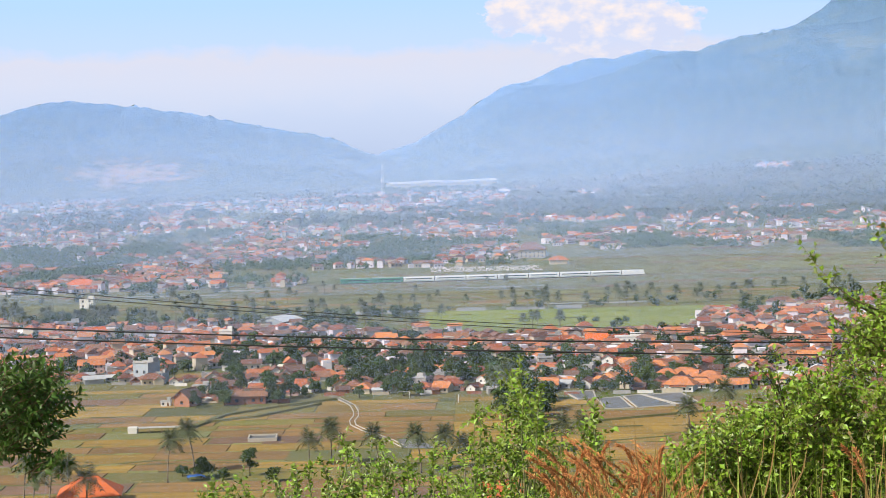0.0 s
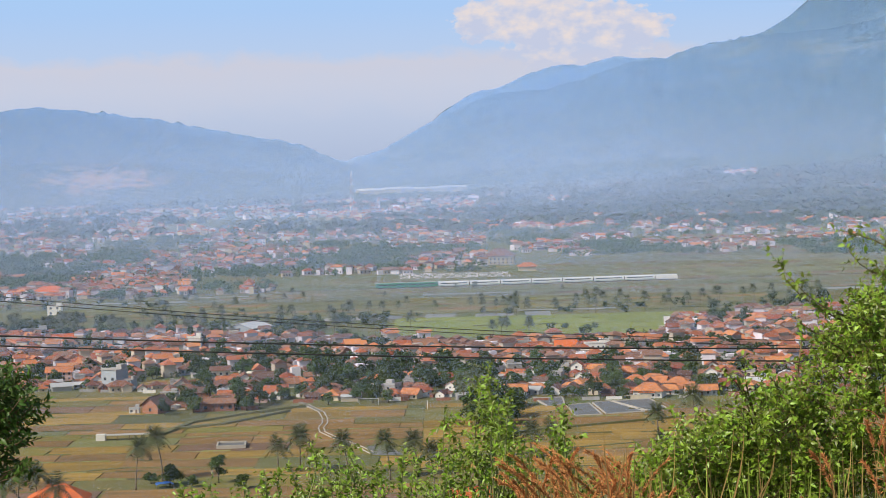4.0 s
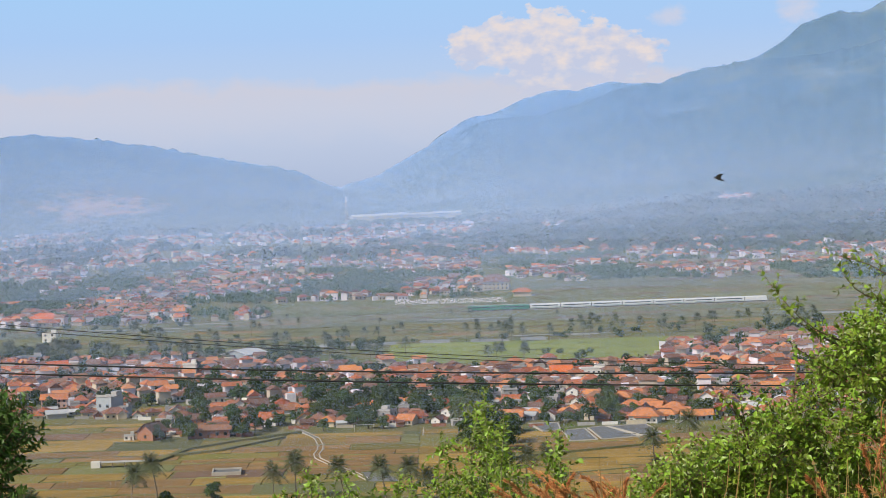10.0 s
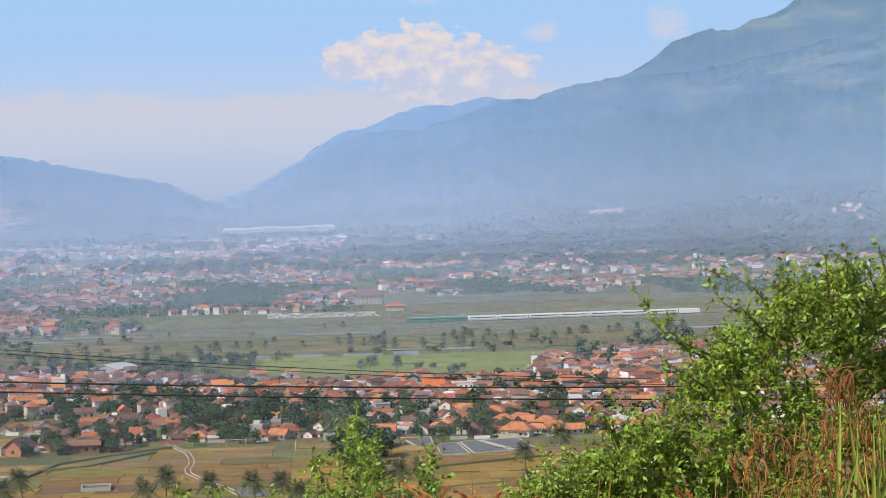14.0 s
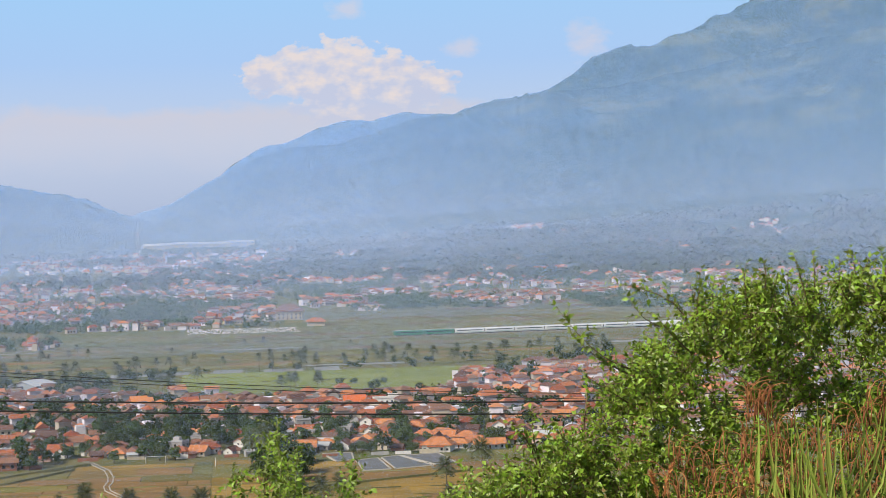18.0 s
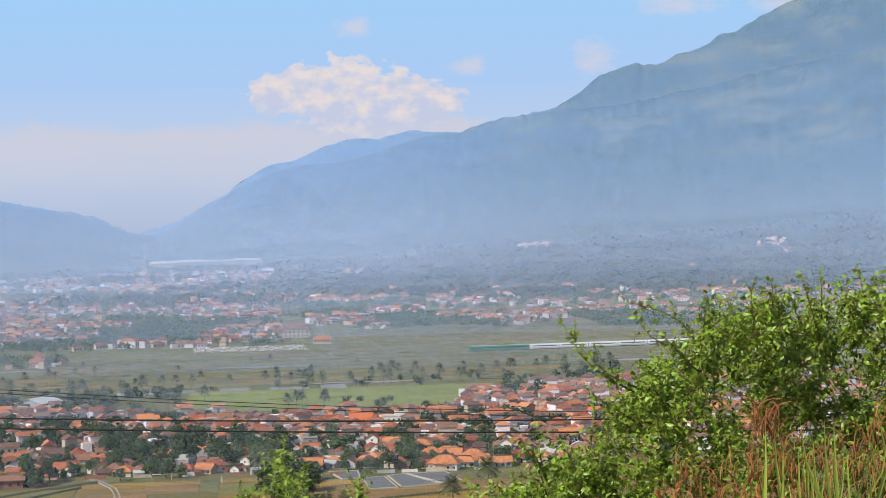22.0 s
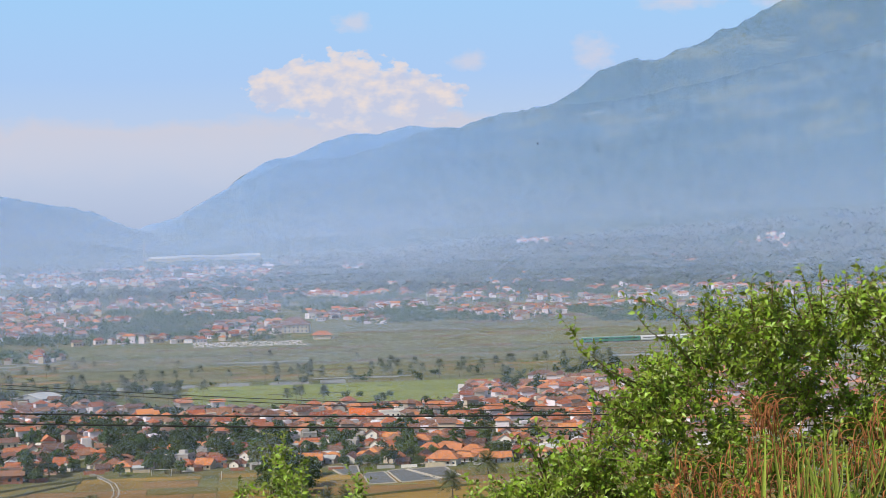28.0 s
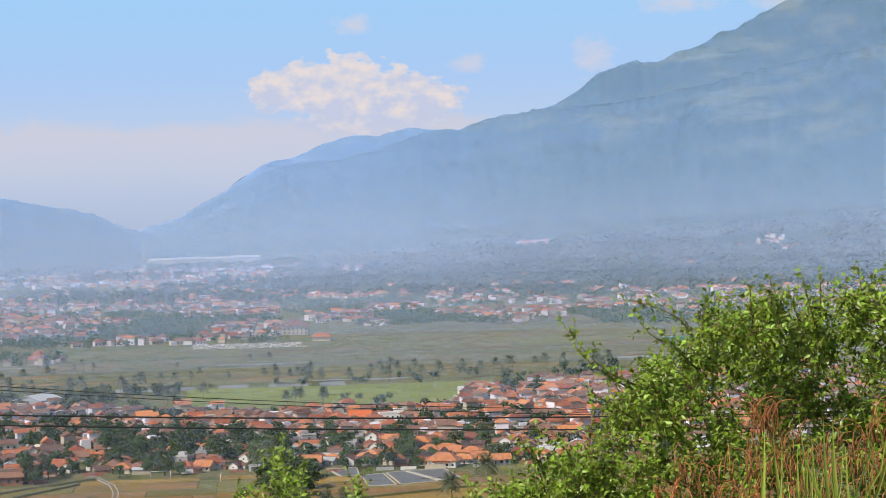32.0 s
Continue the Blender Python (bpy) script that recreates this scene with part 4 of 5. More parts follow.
for py, px in lots:
    g = grove(px, py)
    trees = g > 0.20 or (-56 < px < -22 and 735 < py < 830) or (2 < px < 24 and 715 < py < 790)
    if (trees and rnd.random() < .55) or rnd.random() < .10:
        for _ in range(2):
            tx, ty, ts = px + rnd.uniform(-4, 4), py + rnd.uniform(-4, 4), rnd.uniform(.5, .95)
            if py > 800 or px > 110:
                far_trees.append((tx, ty, ts))
            else:
                put(rnd.choices(TREES, (4, 5, 3, 5, 5, 2))[0], tx, ty, rnd.uniform(0, 360), ts)
        continue
    # lanes bend slowly: neighbours share a direction, some stand across it
    turn = 40 * float(fbm(np.array([px / 90]), np.array([py / 120]), 33, 2)[0]) + rnd.choice((0, 0, 90, 90, 180)) + rnd.uniform(-7, 7)
    if house_count < 290 and px < 150:
        put(rnd.choices(NEAR_KINDS, WEIGHTS)[0], px, py, turn, rnd.uniform(.44, .74))
    else:
        far_houses.append((px, py, turn))
    house_count += 1
    if rnd.random() < .5:
        tx, ty = px + rnd.uniform(-6, 6), py - rnd.uniform(3.5, 6)
        if py < 800 and px < 110:
            put(rnd.choice((TREES[1], TREES[3], TREES[3], TREES[4])), tx, ty, rnd.uniform(0, 360), rnd.uniform(.35, .65))
        else:
            far_trees.append((tx, ty, rnd.uniform(.35, .6)))


# groves, palms in the fields and along the far edge of the village
def scatter(kinds, n, x0, x1, y0, y1, s0=.8, s1=1.15):
    for _ in range(n):
        px, py = rnd.uniform(x0, x1), rnd.uniform(y0, y1)
        if kinds is TREES:
            far_trees.append((px, py, rnd.uniform(s0, s1)))
        else:
            put(rnd.choice(kinds), px, py, rnd.uniform(0, 360), rnd.uniform(s0, s1))


scatter(PALMS, 56, -270, -95, 955, 1045, .75, 1.05)
scatter(PALMS, 10, -290, -95, 1045, 1130, .7, .9)
scatter(TREES, 80, -290, -95, 955, 1050, .5, .95)
scatter(TREES, 10, -290, -120, 1050, 1130, .4, .6)
scatter(TREES, 26, -95, -30, 945, 1050, .6, .95)
scatter(PALMS, 10, -95, -20, 950, 1070)
scatter(PALMS, 8, -30, 60, 1040, 1120, .65, .85)
scatter(TREES, 8, -40, 75, 1052, 1075, .4, .6)
scatter(PALMS, 11, -60, 80, 1042, 1075, .65, .85)
scatter(TREES, 16, 70, 200, 1048, 1085, .5, .8)
scatter(PALMS, 24, 70, 230, 1050, 1110, .7, .95)
scatter(TREES, 22, 185, 330, 1060, 1110, .7, 1.0)
scatter(PALMS, 18, 150, 330, 1075, 1130, .7, .9)
scatter(PALMS, 5, 15, 48, 925, 950, .8, 1.0)
scatter(TREES, 5, 50, 75, 930, 990, .45, .7)
scatter(PALMS, 12, -240, 120, 1130, 1230, .5, .75)
scatter(TREES, 22, -330, -150, 1160, 1260, .4, .7)
for px, py, s in ((-52, 559, 1.0), (-45.6, 562, 1.05), (-90.6, 537, 1.0), (-85.3, 553, 1.05), (-31, 552, 1.0), (-18.4, 545, 1.05), (-10.5, 549, 1.0), (-5.5, 520, .95), (8, 684, 1.3), (4, 690, 1.1),
                  (23.6, 577, 1.05), (17, 573, 1.0), (30, 584, .95), (-126, 513, 1.0), (-114.4, 492, 1.05), (-113.2, 511, .95), (-105.5, 497, 1.1), (-120, 498, .9), (64.5, 594, 1.0), (80, 625, 1.1), (62, 560, .9), (88, 560, 1.0)):
    put(rnd.choice(PALMS), px, py, rnd.uniform(0, 360), s * 1.2)
for px, py, s in ((-82, 545, .8), (-75, 540, .7), (-68, 545, .75), (-88, 548, .5), (-60, 535, .9), (12, 600, .9), (18, 606, .8), (8, 640, .7), (70, 530, 1.0), (78, 536, .9), (-105, 690, .6), (-98, 700, .9),
                  (-95, 694, .8), (-80, 706, 1.0), (-76, 700, .8), (-72, 708, .9), (9, 648, 1.25), (14, 655, 1.3), (19, 646, 1.2), (12, 640, 1.0), (21, 660, 1.1), (6, 658, .9), (65, 545, .9), (60, 538, .8)):
    put(rnd.choice(TREES), px, py, rnd.uniform(0, 360), s)


# ---- yards: sheds, fences and garden walls between the houses ----
LEAN_TO = []
for n_, (w, d, h, roof) in enumerate(((4, 3, 2.2, METAL_ROOF), (3, 2.5, 2.0, TILE_OLD), (5, 2.6, 2.3, WALL_GREY), (2.6, 2.6, 2.2, METAL_WHITE))):
    o = thing("lean_to", ("small open lean-to under a sheet roof", "little shed under old roof tiles", "grey lean-to behind a house", "small outhouse under a white sheet roof")[n_], "shed", group="yard sheds")
    part("wall", boxes("wall", (WALL_WHITE, WALL_BRICK, WALL_GREY, WALL_WHITE)[n_], (-w / 2, -d / 2 + .4, 0, w / 2, d / 2, h - .3)), o)
    part("roof", mesh("roof", [(-w / 2 - .2, -d / 2 - .3, h - .4), (w / 2 + .2, -d / 2 - .3, h - .4), (w / 2 + .2, d / 2 + .2, h + .2), (-w / 2 - .2, d / 2 + .2, h + .2),
                               (-w / 2 - .2, -d / 2 - .3, h - .32), (w / 2 + .2, -d / 2 - .3, h - .32), (w / 2 + .2, d / 2 + .2, h + .28), (-w / 2 - .2, d / 2 + .2, h + .28)], BOX_F, roof), o)
    o.matrix_basis = pose(-40 + 22 * n_, village_front(-40 + 22 * n_) - 1, 0, 0, 0, 10 * n_)
    LEAN_TO.append(o)
made = 0
for hx, hy, g in list(taken):
    if village_front(hx) + 9 < hy < 900 and hx < 150 and made < 230 and rnd.random() < .75:
        put(rnd.choice(LEAN_TO), hx + rnd.uniform(-5, 5), hy - rnd.uniform(3.5, 6), rnd.uniform(-30, 30) + rnd.choice((0, 90)), rnd.uniform(.6, 1.0))
        made += 1
yard_wall = thing("garden_wall", "low pale garden walls along the edge of the village", "wall", kind="structure")
for hx in np.arange(-150, 150, 9.0):
    if rnd.random() < .55:
        y0 = village_front(hx) - 2.5
        part("panel", boxes("panel", rnd.choice((WALL_GREY, WALL_WHITE, WALL_BRICK, WALL_CREAM)), (hx, y0, 0, hx + rnd.uniform(5, 8.6), y0 + .18, rnd.uniform(.9, 1.6))), yard_wall)


# ---- the town in the mid valley ----
def joined_trees(name, label, spots, material, seed, k=90):
    """Broadleaf trees standing too far off to be told apart: leaf clumps over uneven domes, joined."""
    rs = np.random.RandomState(seed)
    sp = np.array(spots)
    m = len(sp)
    h = 8.5 * sp[:, 2]
    lob = rs.normal(size=(m, 6, 3)) * np.array([.22, .22, .13]) + np.array([0, 0, .40])
    pick = rs.randint(0, 6, (m, k))
    d = rs.normal(size=(m, k, 3))
    d /= np.linalg.norm(d, axis=2)[..., None]
    c = np.take_along_axis(lob, pick[..., None].repeat(3, 2), 1) + d * .24 * (.6 + .5 * rs.rand(m, k, 1))
    c[..., 2] = np.abs(c[..., 2])
    c = c * h[:, None, None] + np.stack([sp[:, 0], sp[:, 1], height(sp[:, 0], sp[:, 1])], -1)[:, None]
    a = np.cross(d + rs.normal(size=(m, k, 3)) * .5, rs.normal(size=(m, k, 3)))
    a /= np.linalg.norm(a, axis=2)[..., None]
    b = np.cross(d, a)
    s = (h * (.105 if k > 100 else .125))[:, None, None] * (.6 + .8 * rs.rand(m, k, 1))
    p = np.stack([c - a * s, c - b * s * .7, c + a * s, c + b * s * .7], 2).reshape(-1, 3)
    thing(name, label, "trees", kind="stuff", data=quads(name, p, material))


joined_trees("grove", "dark green trees along the far edge of the village", far_trees, LEAF_DARK, 81, 120)

QUAD_WALLS = ((0, 1, 5, 4), (1, 2, 6, 5), (2, 3, 7, 6), (3, 0, 4, 7))


def town(name, areas, seed, w=(2.4, 4.6), d=(2.1, 3.2), given=()):
    """Houses of the mid valley, joined by what they are made of: walls, roofs, dark openings; and the trees between them."""
    r = random.Random(seed)
    walls, pale, roofs, old, holes, trees = [], [], [], [], [], []
    spots = list(given)
    for n, x0, x1, y0, y1, leafy in areas:
        for _ in range(n):
            px, py = r.uniform(x0, x1), r.uniform(y0, y1)
            if abs(px) > py * .36 or not free(px, py, 8):
                continue
            spots.append((px, py, r.choice((0, 8, -12, 20, 90, 80)) + r.uniform(-8, 8)))
    for px, py, turn in spots:
        if not given and (grove(px * .45, py * .3) > .05 or r.random() < .3):
            trees += [(px + r.uniform(-7, 7), py + r.uniform(-9, 9), r.uniform(.5, 1.0)) for _ in range(2)]
            continue
        a, b, h = r.uniform(*w), r.uniform(*d), r.choice((2.8, 3.0, 3.2, 3.4, 5.6))
        t = radians(turn)
        c, s = math.cos(t), math.sin(t)
        z = ground_z(px, py)
        tr = lambda p: (px + p[0] * c - p[1] * s, py + p[0] * s + p[1] * c, z + p[2])
        v = box_v(-a, -b, 0, a, b, h)
        (walls if r.random() < .6 else pale).extend(tr(v[i]) for f in QUAD_WALLS for i in f)
        o, k, up = .6, max(a - b, .4) if r.random() < .5 else a + .6, b * r.uniform(.55, .75)
        e = [(-a - o, -b - o, h - .2), (a + o, -b - o, h - .2), (a + o, b + o, h - .2), (-a - o, b + o, h - .2), (-k, 0, h + up), (k, 0, h + up)]
        (roofs if r.random() < .48 else old).extend(tr(e[i]) for f in ((0, 1, 5, 4), (2, 3, 4, 5), (1, 2, 5, 5), (3, 0, 4, 4)) for i in f)
        if r.random() < .55:
            u, q, m = r.uniform(1.0, 2.4), r.uniform(1.0, 2.0), r.uniform(2.2, 4.6)
            ox, oy = r.choice((-1, 1)) * (a + u * .7), r.uniform(-b, b)
            v = box_v(ox - u, oy - q, 0, ox + u, oy + q, m)
            r.choice((walls, pale, pale)).extend(tr(v[i]) for f in BOX_F[1:] for i in f)
        for i in range(3):
            x = -a + (i + .5) * a * 2 / 3
            holes += [tr(p) for p in ((x - .5, -b - .04, .9), (x + .5, -b - .04, .9), (x + .5, -b - .04, 2.1), (x - .5, -b - .04, 2.1))]
    thing(name + "_walls", "cream and white walls of small houses in the mid valley", "houses", kind="stuff", data=quads("walls", np.array(walls), TOWN_WALL))
    thing(name + "_white_walls", "bright white walls of small houses in the mid valley", "houses", kind="stuff", data=quads("walls", np.array(pale), STONE_WHITE))
    thing(name + "_roofs", "orange tile roofs of small houses in the mid valley", "roofs", kind="stuff", data=quads("roofs", np.array(roofs), FAR_TILE))
    thing(name + "_old_roofs", "weathered brown roofs of small houses in the mid valley", "roofs", kind="stuff", data=quads("roofs", np.array(old), OLD_TILE))
    thing(name + "_openings", "dark windows and doors of the mid valley houses", "windows", kind="stuff", data=quads("openings", np.array(holes), GLASS))
    if trees:
        joined_trees(name + "_trees", "dark green trees between the houses of the mid valley", trees, LEAF_DARK, seed, 46)


FAR_TILE = surface("far_roof_tiles", (0.50, 0.17, 0.075), (0.34, 0.15, 0.09), 0.02, 0.1, island=0.4)
OLD_TILE = surface("far_weathered_tiles", (0.25, 0.13, 0.09), (0.16, 0.10, 0.08), 0.02, 0.1, island=0.4)
TOWN_WALL = surface("far_cream_render", (0.54, 0.47, 0.38), (0.36, 0.32, 0.28), 0.02, 0.1, island=0.3)
town("village", (), 30, (2.1, 3.9), (1.9, 2.7), far_houses)
town("mid_town", ((1150, -430, 30, 1402, 1760, 0.08), (650, -430, -185, 1235, 1400, 0.06), (40, -185, -120, 1250, 1330, .1), (650, -520, 180, 1760, 2060, 0.06), (300, 60, 330, 1630, 1740, 0.1),
                  (90, 100, 250, 1560, 1635, .0), (60, 290, 370, 1500, 1600, 0.1), (420, 150, 700, 1830, 2080, 0.05), (160, 330, 640, 1600, 1760, -0.1)), 31)


def far_town():
    """Houses too far off to tell apart: walls and roofs joined."""
    rs = np.random.RandomState(8)
    walls, roofs, flats = [], [], []
    spots = []
    clusters = [(rs.uniform(4, 19.5), rs.uniform(2350, 3500)) for _ in range(26)]
    while len(spots) < 2900:
        az, r = rs.uniform(-15, 4), 2050 + 1500 * rs.rand() ** 1.3
        if len(spots) % 5 == 0:
            c = clusters[rs.randint(26)]
            az, r = c[0] + rs.normal() * .28, c[1] + rs.normal() * 50
        elif len(spots) % 5 == 1:
            az, r = rs.uniform(2, 19.5), rs.uniform(2050, 2300)
        if az < -1 and r > 3280:
            continue
        spots.append((r * math.sin(radians(az)), r * math.cos(radians(az))))
    for px, py in spots:
        if fbm(np.array([px / 150]), np.array([py / 220]), 41, 3)[0] > .12:
            continue
        z = ground_z(px, py)
        w, d, h = rs.uniform(2.6, 5.2), rs.uniform(2.2, 3.6), rs.choice((2.4, 2.8, 3.2, 4.0, 5.6))
        t = rs.rand() * 3.1
        c, s = math.cos(t), math.sin(t)
        tr = lambda p: (px + p[0] * c - p[1] * s, py + p[0] * s + p[1] * c, z + p[2])
        b = box_v(-w, -d, -3, w, d, h)
        if rs.rand() < .16:
            flats += [tr(b[i]) for f in BOX_F[1:] for i in f]
            continue
        walls += [tr(b[i]) for f in BOX_F[1:] for i in f]
        e = [(-w - .5, -d - .5, h), (w + .5, -d - .5, h), (w + .5, d + .5, h), (-w - .5, d + .5, h), (-w * .7, 0, h + 2), (w * .7, 0, h + 2)]
        roofs += [tr(e[i]) for f in ((0, 1, 5, 4), (2, 3, 4, 5), (1, 2, 5, 5), (3, 0, 4, 4)) for i in f]
    thing("far_houses", "pale walls of countless houses far across the valley", "houses", kind="stuff", data=quads("far_houses", np.array(walls), TOWN_WALL))
    thing("far_flat_houses", "white flat-roofed houses far across the valley", "houses", kind="stuff", data=quads("far_flat_houses", np.array(flats), STONE_WHITE))
    thing("far_roofs", "red and orange roofs of houses far across the valley", "roofs", kind="stuff", data=quads("far_roofs", np.array(roofs), FAR_TILE))


far_town()


def woods(name, n, az0, az1, r0, r1, size, label, seed, power=1.0, cut=-0.05):
    """Tree crowns standing close together, each a ragged low dome of leaf clumps."""
    rs = np.random.RandomState(seed)
    k = 12
    az, r = np.radians(rs.uniform(az0, az1, n)), r0 + (r1 - r0) * rs.rand(n) ** power
    x, y = r * np.sin(az), r * np.cos(az)
    keep = fbm(x / 170, y / 260, seed + 3, 3) > cut
    x, y = x[keep], y[keep]
    z = height(x, y)
    m = len(x)
    h = size * (0.7 + 0.7 * rs.rand(m))
    d = rs.normal(size=(m, k, 3))
    d /= np.linalg.norm(d, axis=2)[..., None]
    d[..., 2] = np.abs(d[..., 2])
    c = np.stack([x, y, z], -1)[:, None] + d * (h * .55)[:, None, None] * np.array([1, 1, 1.3]) * (.7 + .4 * rs.rand(m, k, 1))
    a = np.cross(d, rs.normal(size=(m, k, 3)))
    a /= np.linalg.norm(a, axis=2)[..., None]
    b = np.cross(d, a)
    s = (h * .36)[:, None, None]
    p = np.stack([c - a * s, c - b * s, c + a * s, c + b * s], 2).reshape(-1, 3)
    thing(name, label, "woods", kind="stuff", data=quads(name, p, LEAF_WOODS))


woods("town_woods", 1500, -16, 20, 2000, 2350, 9, "dark green trees beyond the mid valley town", 51, 1.0, 0.0)
woods("valley_woods", 3200, -17, 3, 2100, 3400, 10, "hazy dark woods between far houses", 55, 1.0, 0.0)
woods("valley_woods", 3600, 1, 21, 2100, 3500, 12, "hazy dark woods on the far valley floor", 52, 1.1, -0.12)
woods("foothill_woods", 7500, 2, 21, 2300, 3560, 10, "hazy forest over the foothills", 53, .9, -0.2)


# ---- far factory, radio mast, grave field ----
def factory():
    root = thing("factory", "long low white factory hall below the mountain", "factory")
    a, b = Vector((-155, 3330, 0)), Vector((36, 3380, 0))
    d = (b - a)
    root.matrix_basis = pose(a.x, a.y, 12, 0, 0, math.degrees(math.atan2(d.y, d.x)))
    L = d.length
    part("wall", boxes("wall", WALL_CREAM, (0, 0, -12, L, 30, 2.2)), root)
    for i in range(4):
        v, f = gable_roof(L / 4 - 2, 30, 2.4 + (i % 2) * 1.2, 3.2, .5)
        part("roof", mesh("roof", v, f, METAL_WHITE), root, "", pose(L / 8 + i * L / 4, 15, .01))


factory()
fs = np.random.RandomState(19)
joined_trees("grove", "hazy trees before the far factory hall", [(fs.uniform(-170, 60), fs.uniform(3270, 3325), fs.uniform(1.2, 1.7)) for _ in range(60)], LEAF_DARK, 82, 60)


def mast(x, y, h):
    root = thing("radio_mast", "slim red and white lattice radio mast", "mast")
    root.matrix_basis = pose(x, y, 0)
    for i in range(8):
        z0, z1 = h * i / 8, h * (i + 1) / 8
        w0, w1 = 2.6 - 2.0 * i / 8, 2.6 - 2.0 * (i + 1) / 8
        col = WALL_WHITE if i % 2 else TILE_NEW
        for sx, sy in ((-1, -1), (1, -1), (1, 1), (-1, 1)):
            part("leg", tubes("leg", col, [([(sx * w0, sy * w0, z0), (sx * w1, sy * w1, z1)], .16)], 4, False), root)
            part("brace", tubes("brace", col, [([(sx * w0, sy * w0, z0), (-sy * w1, sx * w1, z1)], .1)], 4, False), root)


mast(-124, 2480, 62)


def graves():
    rs = np.random.RandomState(5)
    co = []
    for _ in range(520):
        px, py = rs.uniform(-36, 44), rs.uniform(1350, 1400)
        w, d, h = rs.uniform(.15, .5), rs.uniform(.15, .4), rs.uniform(.2, .7)
        b = box_v(px - w, py - d, 0, px + w, py + d, h)
        co += [b[i] for f in BOX_F[1:] for i in f]
    thing("grave_markers", "rows of whitewashed and lilac grave markers in a field", "graves", kind="stuff", data=quads("grave_markers", np.array(co), STONE_WHITE))


graves()


# ---- small things in the near fields ----
def field_shed():
    root = thing("field_shed", "long low open shelter with a pale roof in the fields", "shelter")
    root.matrix_basis = pose(-111, 632, 0, 0, 0, 3)
    part("roof", boxes("roof", WALL_GREY, (-5, -1.6, 1.9, 12, 1.6, 2.08)), root)
    part("cabin", boxes("cabin", WALL_WHITE, (-8.2, -1.4, 0, -5.1, 1.4, 2.3)), root)
    for x in (-4.5, -1, 3, 7, 11.5):
        part("post", boxes("post", WOOD, (x - .1, -1.5, 0, x + .1, -1.3, 1.9)), root)


field_shed()


def trough():
    root = thing("concrete_tank", "open concrete water tank with a low rim in the fields", "tank")
    root.matrix_basis = pose(-71.8, 612, 0, 0, 0, 4)
    w, d = 9.4, 9
    part("rim", boxes("rim", CONCRETE, (-w / 2, -d / 2, 0, w / 2, -d / 2 + .5, 1.3), (-w / 2, d / 2 - .5, 0, w / 2, d / 2, 1.3),
                      (-w / 2, -d / 2 + .5, 0, -w / 2 + .5, d / 2 - .5, 1.3), (w / 2 - .5, -d / 2 + .5, 0, w / 2, d / 2 - .5, 1.3)), root)
    part("water", boxes("water", POND, (-w / 2 + .5, -d / 2 + .5, 0, w / 2 - .5, d / 2 - .5, .8)), root)


trough()


def tarp():
    v = []
    for i in range(6):
        for j in range(5):
            v.append((i - 2.5, (j - 2) * .9, 1.6 - .25 * (i - 2.5) ** 2 * .3 + .15 * math.sin(i * 2.1 + j * 1.7)))
    f = [(i * 5 + j, i * 5 + 5 + j, i * 5 + 6 + j, i * 5 + 1 + j) for i in range(5) for j in range(4)]
    n = len(v)
    v += [(a, b, c - .06) for a, b, c in v]
    f += [tuple(n + q for q in reversed(t)) for t in f]
    f += [(0, 1, n + 1, n)]
    root = thing("tarpaulin_shelter", "blue tarpaulin stretched over poles beside the trees", "tarpaulin")
    root.matrix_basis = pose(-83, 541, 0, 0, 0, 15)
    part("sheet", mesh("sheet", v, f, TARP, True), root)
    for x, y in ((-2.3, -1.6), (2.3, -1.6), (-2.3, 1.6), (2.3, 1.6)):
        part("pole", boxes("pole", WOOD, (x - .05, y - .05, 0, x + .05, y + .05, 1.1)), root)


tarp()


def goal(x, y, turn):
    root = thing("football_goal", "white football goal on the field edge", "goal")
    root.matrix_basis = pose(x, y, 0, 0, 0, turn)
    for s in (-3.6, 3.6):
        part("post", tubes("post", WALL_WHITE, [([(s, 0, 0), (s, 0, 2.4)], .07)], 6), root)
    part("crossbar", tubes("crossbar", WALL_WHITE, [([(-3.6, 0, 2.4), (3.6, 0, 2.4)], .07)], 6), root)


goal(-31, 703, 0)
goal(-9, 690, 90)


# ---- railway and train ----
TRACK_A, TRACK_B = Vector((-86.2, 1256.0, 0)), Vector((231.2, 1285.0, 0))
TRACK = (TRACK_B - TRACK_A).normalized()
HEADING = math.degrees(math.atan2(TRACK.y, TRACK.x))


def railway():
    root = thing("railway", "single railway track on a low ballast bank", "railway", kind="structure")
    root.matrix_basis = Matrix.Translation(TRACK_A) @ pose(0, 0, 0, 0, 0, HEADING)
    a, b = -420, 620
    v = [(a, -2.8, 0), (a, -1.9, .42), (a, 1.9, .42), (a, 2.8, 0), (b, -2.8, 0), (b, -1.9, .42), (b, 1.9, .42), (b, 2.8, 0)]
    part("ballast", mesh("ballast", v, ((0, 1, 5, 4), (1, 2, 6, 5), (2, 3, 7, 6)), BALLAST), root)
    for s in (-.535, .535):
        part("rail", boxes("rail", IRON, (a, s - .035, .42, b, s + .035, .57)), root)


railway()


